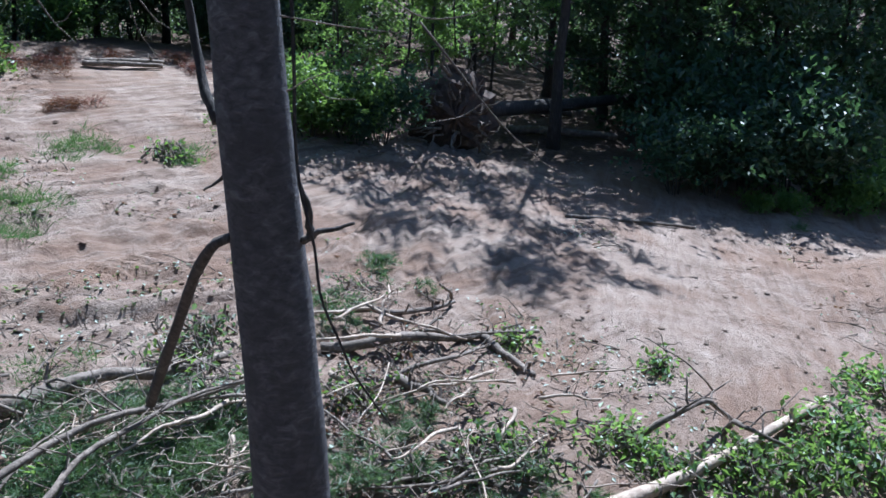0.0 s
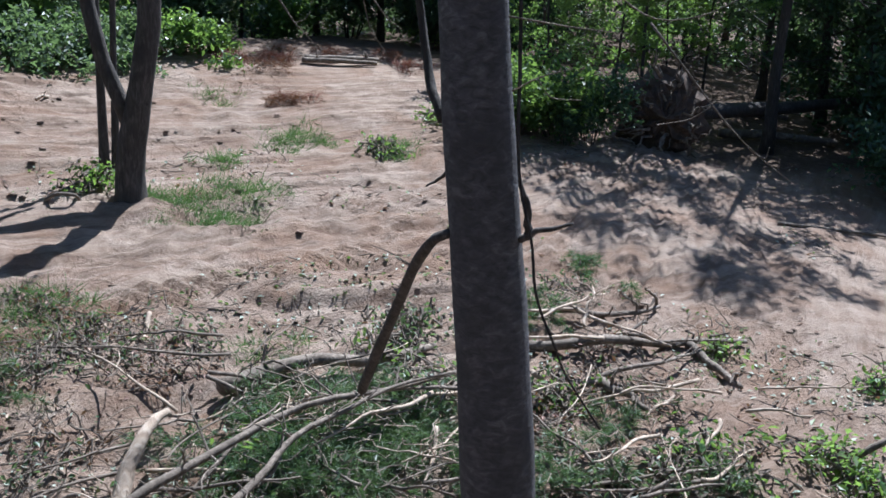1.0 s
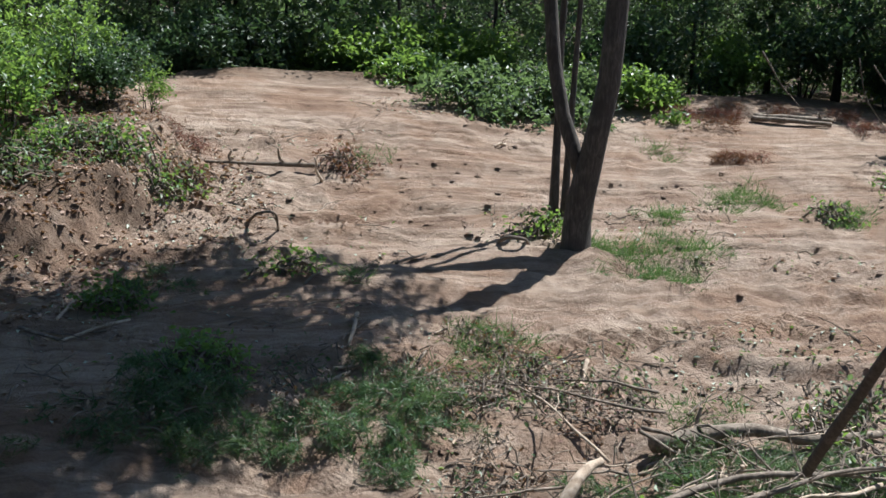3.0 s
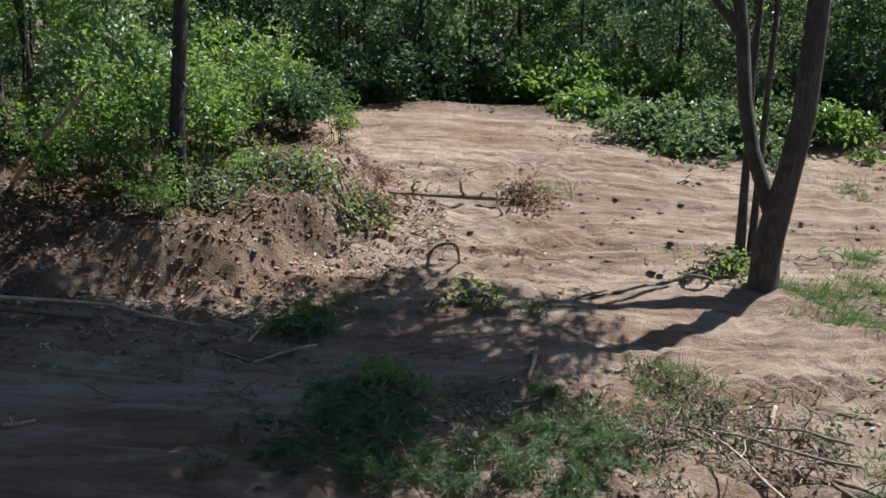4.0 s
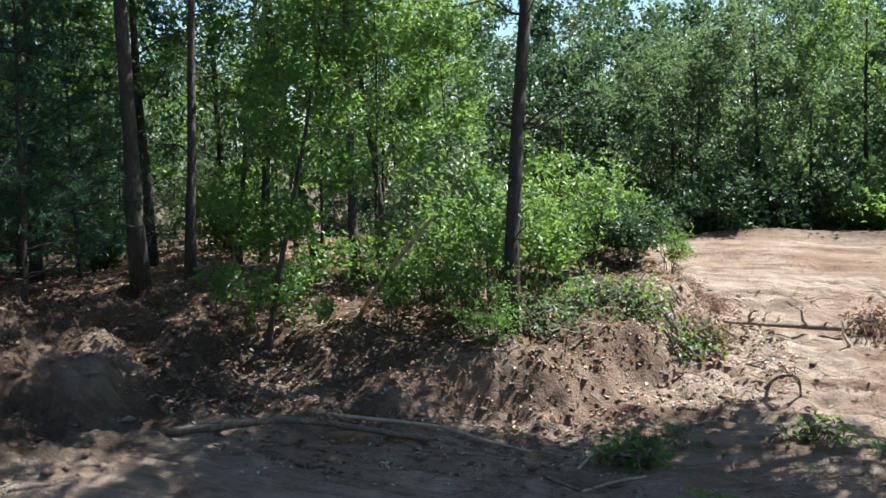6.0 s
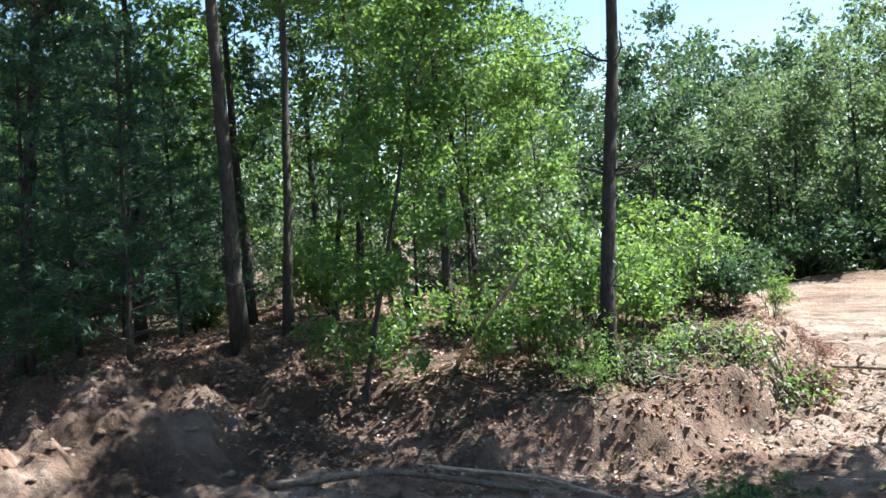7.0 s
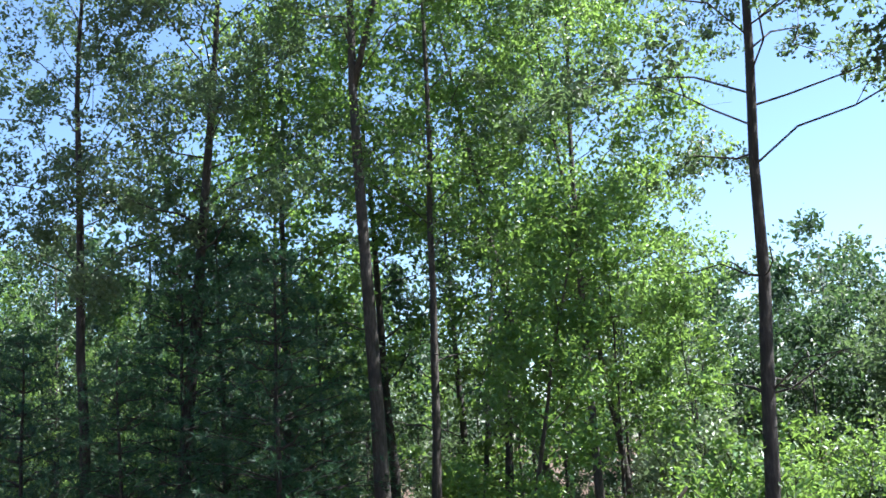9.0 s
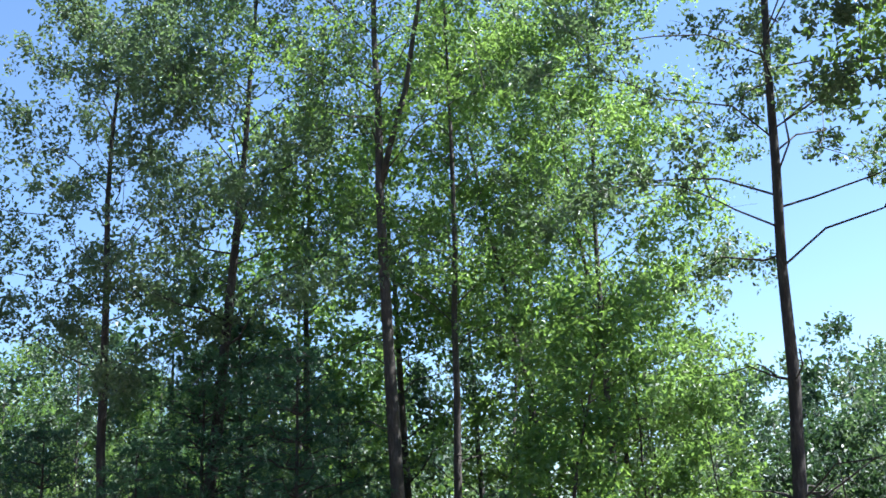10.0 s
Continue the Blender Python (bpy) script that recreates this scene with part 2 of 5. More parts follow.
    # cleat prints of the crawler's track
    ss, ww = x * math.cos(radians(53)) + y * math.sin(radians(53)), -x * math.sin(radians(53)) + y * math.cos(radians(53))
    for mid, lo, hi in ((TRACK_W, TRACK_S, TRACK_S + 1.7), (TRACK_W + 0.05, TRACK_S + 2.4, TRACK_S + 3.6)):
        band = step(0.27, 0.2, np.abs(ww - mid)) * step(lo, lo + 0.25, ss) * step(hi, hi - 0.25, ss)
        z = z + band * (0.85 * (calm + 0.01 - z) + 0.06 * np.sign(np.sin((ss + 0.35 * ww) * 2 * math.pi / 0.26)))
    # broken ledges where the blade cut into firmer soil
    for x0, y0, x1, y1, drop in LEDGES:
        a, ln = math.atan2(y1 - y0, x1 - x0), math.hypot(x1 - x0, y1 - y0)
        s, w = (x - x0) * math.cos(a) + (y - y0) * math.sin(a), -(x - x0) * math.sin(a) + (y - y0) * math.cos(a)
        w = w + 0.11 * fbm(s * 1.7, s * 0.0 + x0, 3, 2)
        z = z - drop * step(0.05, -0.03, w) * step(-1.0, -0.08, w) * step(-0.1, 0.3, s) * step(ln + 0.1, ln - 0.3, s) * (0.55 + 0.45 * vnoise(s * 2.3, s * 0.0 + y0, 4))
    # two sunken wheel ruts with broken edges
    for off, depth, y0 in ((8.35, 0.1, 0.0), (9.75, 0.09, 0.0)):
        c = w0(x, y) - off + 0.16 * vnoise(x * 0.6, y * 0.6, 3)
        z = z - clear * depth * step(0.3, 0.05, np.abs(c)) * step(-7.5, -6.0, x) * step(0.2, -1.6, x) * (0.5 + 0.5 * step(-0.3, 0.3, vnoise(x * 0.9, y * 0.9, 1)))
    return z


def w0(x, y):
    return -x * math.sin(radians(44)) + y * math.cos(radians(44))


BANK_H = 0.55
TRACK_S, TRACK_W = 4.22, 9.92
LEDGES = ((-4.15, 9.2, -2.95, 11.2, 0.15), (-6.4, 11.4, -4.4, 13.8, 0.09), (-9.6, 9.9, -8.2, 11.2, 0.1), (-3.6, 12.6, -2.2, 14.6, 0.1))


def make_grooves():
    rnd = random.Random(31)
    out = []
    for _ in range(26):
        a = radians(41 + rnd.gauss(0, 6))
        x, y = rnd.uniform(-12, -1), rnd.uniform(6, 19)
        s, w = x * math.cos(a) + y * math.sin(a), -x * math.sin(a) + y * math.cos(a)
        ln = rnd.uniform(2.0, 5.5)
        out.append((a, w, s - ln / 2, s + ln / 2, rnd.uniform(0.035, 0.085), rnd.uniform(0.07, 0.16)))
    for _ in range(12):
        a = radians(88 + rnd.gauss(0, 13))
        x, y = rnd.uniform(0.3, 6.0), rnd.uniform(10, 15)
        s, w = x * math.cos(a) + y * math.sin(a), -x * math.sin(a) + y * math.cos(a)
        out.append((a, w, s - 1.5, s + 1.5, rnd.uniform(0.015, 0.035), rnd.uniform(0.06, 0.1)))
    return out


GROOVES = make_grooves()


def spaced(lo, hi, step_, far):
    core = np.arange(lo, hi, step_)
    out = np.cumsum(step_ * 1.18 ** np.arange(1, 60))
    out = out[out < far]
    return np.concatenate([lo - out[::-1], core, hi + out])


GROUND_X, GROUND_Y = spaced(-19.0, 8.5, 0.058, 900), spaced(-0.6, 20.6, 0.058, 900)
GROUND_Z = height(*np.meshgrid(GROUND_X, GROUND_Y, indexing="ij"))


def surface(x, y):
    """The ground's height, read off its own grid."""
    x, y = np.atleast_1d(np.asarray(x, float)), np.atleast_1d(np.asarray(y, float))
    i = np.clip(np.searchsorted(GROUND_X, x) - 1, 0, len(GROUND_X) - 2)
    j = np.clip(np.searchsorted(GROUND_Y, y) - 1, 0, len(GROUND_Y) - 2)
    a = (x - GROUND_X[i]) / (GROUND_X[i + 1] - GROUND_X[i])
    b = (y - GROUND_Y[j]) / (GROUND_Y[j + 1] - GROUND_Y[j])
    z = GROUND_Z
    return (z[i, j] * (1 - a) + z[i + 1, j] * a) * (1 - b) + (z[i, j + 1] * (1 - a) + z[i + 1, j + 1] * a) * b


def ground_z(x, y):
    return float(surface(x, y)[0])


class Geo:
    """Gathers tubes, leaves and blades into one mesh."""

    def __init__(self):
        self.v, self.f, self.n = [], [], 0

    def add(self, verts, faces):
        self.v.append(np.asarray(verts, float))
        self.f.extend([tuple(int(i) + self.n for i in f) for f in faces])
        self.n += len(verts)

    def tube(self, points, radii, sides=7, wobble=0.0, seed=0, cap=True):
        rnd = np.random.RandomState(seed)
        p = np.asarray(points, float)
        m = len(p)
        tang = np.gradient(p, axis=0)
        tang /= np.linalg.norm(tang, axis=1)[:, None] + 1e-9
        ref = np.array([0, 0, 1.0]) if abs(tang[0][2]) < 0.8 else np.array([1.0, 0, 0])
        verts = []
        ang = np.arange(sides) * 2 * np.pi / sides
        for i in range(m):
            a = np.cross(tang[i], ref)
            a /= np.linalg.norm(a) + 1e-9
            b = np.cross(tang[i], a)
            rr = radii[i] * (1 + wobble * (rnd.rand(sides) - 0.5))
            verts.append(p[i] + (np.cos(ang) * rr)[:, None] * a + (np.sin(ang) * rr)[:, None] * b)
        faces = []
        for i in range(m - 1):
            for j in range(sides):
                k = (j + 1) % sides
                faces.append((i * sides + j, i * sides + k, (i + 1) * sides + k, (i + 1) * sides + j))
        if cap:
            faces += [tuple(range(sides))[::-1], tuple(range((m - 1) * sides, m * sides))]
        self.add(np.concatenate(verts), faces)

    def leaves(self, centres, size, rnd, up=0.5, spread=0.35, slim=0.55):
        """One folded four-cornered leaf at each centre."""
        c = np.asarray(centres, float)
        n = len(c)
        if not n:
            return
        nor = rnd.normal(size=(n, 3))
        nor[:, 2] += up * 2
        nor /= np.linalg.norm(nor, axis=1)[:, None]
        d = np.cross(nor, rnd.normal(size=(n, 3)))
        d /= np.linalg.norm(d, axis=1)[:, None] + 1e-9
        s = np.cross(nor, d)
        ln = size * (1 - spread + 2 * spread * rnd.rand(n))[:, None]
        fold = nor * ln * 0.12
        v = np.stack([c - d * ln * 0.5, c - d * ln * 0.02 + s * ln * slim * 0.5 + fold, c + d * ln * 0.5 - nor * ln * 0.08, c - d * ln * 0.02 - s * ln * slim * 0.5 + fold], 1).reshape(-1, 3)
        i = np.arange(n)[:, None] * 4 + self.n
        self.v.append(v)
        self.f.extend(map(tuple, np.concatenate([i + [0, 1, 2], i + [0, 2, 3]]).tolist()))
        self.n += len(v)

    def blades(self, roots, ways, length, width, rnd, droop=0.25):
        """A slim three-cornered blade or needle from each root along its way."""
        c, d = np.asarray(roots, float), np.asarray(ways, float)
        n = len(c)
        d = d / (np.linalg.norm(d, axis=1)[:, None] + 1e-9)
        s = np.cross(d, rnd.normal(size=(n, 3)))
        s /= np.linalg.norm(s, axis=1)[:, None] + 1e-9
        ln = length * (0.6 + 0.8 * rnd.rand(n))[:, None]
        tip = c + d * ln
        tip[:, 2] -= (droop * ln[:, 0])
        v = np.stack([c - s * width / 2, c + s * width / 2, tip], 1).reshape(-1, 3)
        i = np.arange(n)[:, None] * 3 + self.n
        self.v.append(v)
        self.f.extend(map(tuple, (i + [0, 1, 2]).tolist()))
        self.n += len(v)

    def mesh(self, name, mat, smooth=False):
        me = bpy.data.meshes.new(name)
        v = np.concatenate(self.v) if self.v else np.zeros((0, 3))
        me.from_pydata(v.tolist(), [], self.f)
        me.materials.append(mat)
        if smooth:
            me.polygons.foreach_set("use_smooth", [True] * len(me.polygons))
        return me


def part(name, geo, mat, parent, label="", smooth=False):
    ob = new(name, geo.mesh(name, mat, smooth))
    ob.parent = parent
    if label:
        ob["label"] = label
    return ob


def thing(name, where, label, category, group="", kind=""):
    ob = new(name)
    ob.location = where
    return tagged(ob, label, category, group, kind)


def curve_points(a, b, bend, n, rnd, wiggle=0.0):
    """n points from a to b, bowed by bend (a vector at the middle), with small kinks."""
    a, b, bend = (np.asarray(q, float) for q in (a, b, bend))
    t = np.linspace(0, 1, n)[:, None]
    p = a + (b - a) * t + bend * 4 * t * (1 - t)
    if wiggle:
        p[1:-1] += rnd.normal(size=(n - 2, 3)) * wiggle
    return p


def spray(tips, rnd, count, reach):
    """count points round each tip."""
    t = np.repeat(np.asarray(tips, float), count, axis=0)
    return t + rnd.normal(size=t.shape) * np.array([reach, reach, reach * 0.7])


def clumps(tips, rnd, leaves, spread, tight=0.085, each=11):
    """Leaf places in small tight clumps strewn about the tips of the twigs."""
    tips = np.asarray(tips, float)
    n = max(1, leaves // each)
    c = tips[rnd.randint(0, len(tips), n)] + rnd.normal(size=(n, 3)) * np.array([spread, spread, spread * 0.6])
    p = np.repeat(c, each, axis=0)
    return p + rnd.normal(size=p.shape) * tight * (0.6 + 0.8 * np.repeat(rnd.rand(n), each))[:, None]


# ---- trees ----
def make_tree(name, label, tall, r0, crown_from, crown_r, limbs, leaves, leaf_size, leaf_mat, bark, seed, lean=(0, 0), fork=0.0, bare=0, group="", droop=0.0, sides=9, lift=1.0, each=11, spread=None):
    """A tree at the origin: trunk with limbs, and a crown of single leaves on its twigs."""
    rnd = np.random.RandomState(seed)
    root = thing(name, (0, 0, 0), label, "tree", group)
    tg, bg, lg = Geo(), Geo(), Geo()
    top = np.array([lean[0], lean[1], tall])
    tr = curve_points((0, 0, -0.35), top, (rnd.normal() * 0.08, rnd.normal() * 0.08, 0), 12, rnd, 0.014)
    tt = np.linspace(0, 1, 12)
    rad = r0 * (1 - 0.86 * tt ** 1.1)
    rad[0], rad[1] = r0 * 1.45, r0 * 1.06
    tg.tube(tr, rad, sides, 0.12, seed)
    tips = []
    if fork:
        k = int(fork * 11)
        q = curve_points(tr[k], tr[11] + np.array([0.9, 0.9, -0.6]), (0.15, 0.15, 0), 8, rnd, 0.03)
        tg.tube(q, np.linspace(rad[k] * 0.8, 0.02, 8), sides, 0.1, seed + 1)
        tips.extend(q[4:])

    def limb(start, way, length, r, depth):
        end = start + way * length
        p = curve_points(start, end, (0, 0, length * (0.1 - droop)), 6, rnd, length * 0.035)
        bg.tube(p[::1 if depth else 2], np.linspace(r, r * 0.3, 6)[::1 if depth else 2], 4 if depth else 3, 0.1, seed + len(tips), cap=False)
        if depth == 0:
            tips.extend(p[2:])
            return
        for q in range(3 + int(rnd.rand() * 2)):
            i = 2 + int(rnd.rand() * 4)
            w = way + rnd.normal(size=3) * 0.55
            w[2] += 0.15
            limb(p[i], w / np.linalg.norm(w), length * (0.35 + 0.25 * rnd.rand()), r * 0.45, depth - 1)
        tips.extend(p[3:])

    for i in range(limbs):
        h = crown_from + (1 - crown_from) * ((i + rnd.rand() * 0.8) / limbs) * 0.97
        j = h * 11
        k = min(int(j), 10)
        s = tr[k] + (tr[k + 1] - tr[k]) * (j - k)
        a = i * 2.4 + rnd.rand() * 0.7
        shape = math.sin(math.pi * min(1.0, 0.22 + 0.78 * (h - crown_from) / (1 - crown_from))) ** 0.7
        rise = (0.1 + 0.75 * (h - crown_from) / (1 - crown_from)) * lift + rnd.rand() * 0.2
        w = np.array([math.cos(a), math.sin(a), rise])
        limb(s, w / np.linalg.norm(w), crown_r * (0.45 + 0.65 * shape) * (0.8 + 0.4 * rnd.rand()), max(0.009, r0 * (1 - 0.8 * h) * 0.25), 1)
    for i in range(bare):
        h = crown_from * (0.35 + 0.6 * rnd.rand())
        k = min(int(h * 11), 10)
        a = rnd.rand() * 6.3
        p = curve_points(tr[k], tr[k] + np.array([math.cos(a), math.sin(a), 0.05 + 0.3 * rnd.rand()]) * (0.5 + rnd.rand() * 0.9), (0, 0, 0.08), 5, rnd, 0.05)
        bg.tube(p, np.linspace(0.016, 0.005, 5), 4, 0, i, cap=False)
    lg.leaves(clumps(tips, rnd, leaves, 0.1 + 0.06 * crown_r if spread is None else spread, leaf_size * 0.95, each), leaf_size, rnd, 0.35)
    part("trunk", tg, bark, root, "", True)
    tagged(part("branchwork", bg, bark, root, "", True), kind="stuff")
    part("crown", lg, leaf_mat, root)
    return root


def make_bush(name, label, w, h, leaves, leaf_size, mat, seed, group="", stems=7, category="bush"):
    rnd = np.random.RandomState(seed)
    root = thing(name, (0, 0, 0), label, category, group)
    sg, lg, tips = Geo(), Geo(), []
    for i in range(stems):
        a = i * 2.4 + rnd.rand()
        e = np.array([math.cos(a) * w * (0.2 + 0.8 * rnd.rand()), math.sin(a) * w * (0.2 + 0.8 * rnd.rand()), h * (0.45 + 0.55 * rnd.rand())])
        p = curve_points((0.1 * math.cos(a), 0.1 * math.sin(a), -0.1), e, (0, 0, h * 0.15), 7, rnd, 0.04)
        sg = Geo()
        sg.tube(p, np.linspace(0.018, 0.005, 7), 4, 0, i, cap=False)
        tips.extend(p[2:])
        for q in range(3):
            b = p[3 + q]
            e2 = b + rnd.normal(size=3) * np.array([w, w, h * 0.6]) * 0.35 + np.array([0, 0, h * 0.1])
            p2 = curve_points(b, e2, (0, 0, 0.05), 4, rnd, 0.03)
            sg.tube(p2, np.linspace(0.009, 0.003, 4), 3, 0, i, cap=False)
            tips.extend(p2[1:])
        part("stem", sg, BARK_DARK, root)
    pts = clumps(tips, rnd, leaves, 0.08 + 0.12 * w, leaf_size * 0.8, 9)
    pts[:, 2] = np.maximum(pts[:, 2], 0.02)
    lg.leaves(pts, leaf_size, rnd, 0.5)
    part("foliage", lg, mat, root)
    return root


def place(proto, x, y, turn=0.0, size=1.0, lift=-0.03, first=[]):
    """A copy of a tree or bush on the ground; the prototype itself takes the first place."""
    m = Matrix.Translation((x, y, ground_z(x, y) + lift)) @ Matrix.Rotation(turn, 4, "Z") @ Matrix.Diagonal((size, size, size, 1))
    if proto.name not in first:
        first.append(proto.name)
        proto.matrix_basis = m
        return proto
    s = proto.scale.copy()
    proto.scale = (1, 1, 1)
    c = copy_thing(proto, m)
    proto.scale = s
    return c


# ---- the ground ----
def ground():
    xs, ys, Z = GROUND_X, GROUND_Y, GROUND_Z
    X, Y = np.meshgrid(xs, ys, indexing="ij")
    v = np.stack([X, Y, Z], -1).reshape(-1, 3)
    nx, ny = len(xs), len(ys)
    i = np.arange((nx - 1) * (ny - 1))
    a = (i // (ny - 1)) * ny + i % (ny - 1)
    f = np.stack([a, a + ny, a + ny + 1, a + 1], -1)
    me = bpy.data.meshes.new("ground")
    me.from_pydata(v.tolist(), [], f.tolist())
    me.polygons.foreach_set("use_smooth", [True] * len(me.polygons))
    me.materials.append(SOIL)
    u = forest_side(X, Y) + 0.7 * fbm(X * 0.7, Y * 0.7, 3, 1)
    far = Y - np.interp(X, FAR_X, FAR_Y) + 0.8 * fbm(X * 0.5, Y * 0.5, 2, 2)
    cover = np.maximum(step(0.0, 1.2, u), step(-1.2, 0.6, far)) * 0.95
    # patchy darker colour on the pushed-up heap and along the foot of the bank
    dark_patches = 1.35 * step(4.0, 2.4, np.hypot(X + 15.0, Y - 1.4)) + step(-1.8, -0.2, u) * step(10, 7, Y) * step(-20, -17, X) * 0.5
    cover = np.maximum(cover, np.clip(dark_patches, 0, 1.35) * (0.42 + 0.5 * fbm(X * 0.9, Y * 0.9, 4, 7)))
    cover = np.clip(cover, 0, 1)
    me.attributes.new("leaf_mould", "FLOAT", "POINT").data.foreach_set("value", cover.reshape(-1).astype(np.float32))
    tagged(new("ground", me), "bulldozed sandy brown soil with ruts and drag marks", "ground", kind="structure")


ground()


# ---- the near tree ----
def near_tree():
    root = thing("tree", (-0.86, 5.5, ground_z(-0.86, 5.5)), "grey-barked tree standing close by, with a broken side branch", "tree")
    rnd = np.random.RandomState(4)
    lo, hi = np.array(NEAR_LO) - np.array(root.location), np.array(NEAR_HI) - np.array(root.location)
    way = (hi - lo) / np.linalg.norm(hi - lo)
    tg, n = Geo(), 60
    t = np.linspace(-3.6, 9.0, n)
    p = lo + way * t[:, None]
    p[:, 0] += 0.008 * np.sin(t * 2.2)
    rad = np.interp(t, (-3.6, -3.0, -1.5, 0, 2.6, 9), (0.36, 0.27, 0.228, 0.21, 0.177, 0.08)) * (1 + 0.012 * np.sin(t * 7))
    tg.tube(p, rad, 28, 0.025, 3)
    part("trunk", tg, BARK_NEAR, root, "grey furrowed trunk", True)
    up = lo + way * 9.0
    tips, bg = [], Geo()
    for i in range(16):
        a = i * 2.4
        s = lo + way * (5.0 + 0.27 * i)
        e = s + np.array([math.cos(a) * 2.6, math.sin(a) * 2.6, 0.9 + rnd.rand()])
        q = curve_points(s, e, (0, 0, 0.2), 7, rnd, 0.08)
        bg.tube(q, np.linspace(0.05, 0.012, 7), 5, 0.1, i, cap=False)
        tips.extend(q[2:])
    tagged(part("branchwork", bg, BARK, root, "", True), kind="stuff")
    lg = Geo()
    lg.leaves(spray(tips, rnd, 26, 0.4), 0.12, rnd, 0.4)
    part("crown", lg, LEAF, root)
    return root


NEAR_LO, NEAR_HI = (-0.79, 5.343, 2.03), (-1.004, 5.304, 4.631)
NEAR_TREE = near_tree()


# ---- the forked tree in the clearing ----
def forked_tree():
    x, y = -6.5, 12.17
    root = thing("tree", (x, y, ground_z(x, y)), "dark forked tree standing alone in the cleared soil", "tree")
    rnd = np.random.RandomState(8)
    tg, bg, lg = Geo(), Geo(), Geo()
    
    right = [(0.1, 0, 0.95), (0.22, 0, 1.5), (0.35, 0.02, 2.2), (0.4, 0.05, 3.2), (0.44, 0.1, 4.6), (0.4, 0.3, 6.2), (0.5, 0.3, 12.5)]
    left = [(0.06, 0, 0.9), (-0.08, -0.02, 1.3), (-0.26, -0.03, 1.75), (-0.42, -0.02, 2.4), (-0.52, 0, 3.2), (-0.8, 0, 4.8), (-1.7, -0.2, 12.0)]
    tg.tube([(0.02, 0, -0.3), (0.0, 0, 0.02), (0.0, 0, 0.35), (0.05, 0, 0.75)] + right, [0.3, 0.21, 0.185, 0.178, 0.172, 0.15, 0.145, 0.14, 0.12, 0.09, 0.03], 14, 0.06, 2)
    spur = np.array([(-0.5, 0, 3.15), (-0.95, -0.1, 3.72), (-1.5, -0.2, 3.92), (-2.2, -0.4, 3.98)])
    for line, rad in ((spur, [0.07, 0.06, 0.05, 0.03]), (left, [0.1, 0.1, 0.095, 0.09, 0.085, 0.07, 0.02])):
        limb = Geo()
        limb.tube(line, rad, 12, 0.06, 3)
        part("limb", limb, BARK, root, "", True)
    tips = []
    for line in (right, left):
        line = np.array(line)
        for i in range(17):
            h = 6.3 + 0.38 * i
            s = np.array([np.interp(h, line[:, 2], line[:, k]) for k in range(3)])
            a = i * 2.4 + rnd.rand()
            ln = (0.7 + 0.3 * math.sin(math.pi * i / 17)) * (0.75 + 0.3 * rnd.rand())
            e = s + np.array([math.cos(a) * ln * 3.0 - 1.3, math.sin(a) * ln * 2.9 - 2.5, 0.5 + 1.2 * rnd.rand()])
            q = curve_points(s, e, (0, 0, 0.25), 9, rnd, 0.14)
            bg.tube(q, np.linspace(0.05, 0.012, 9), 5, 0.1, i, cap=False)
            tips.extend(q[2:])
    lg.leaves(spray(tips, rnd, 210, 0.45), 0.14, rnd, 0.4)
    part("trunk", tg, BARK, root, "", True)
    tagged(part("branchwork", bg, BARK, root, "", True), kind="stuff")
    part("crown", lg, LEAF, root)


forked_tree()


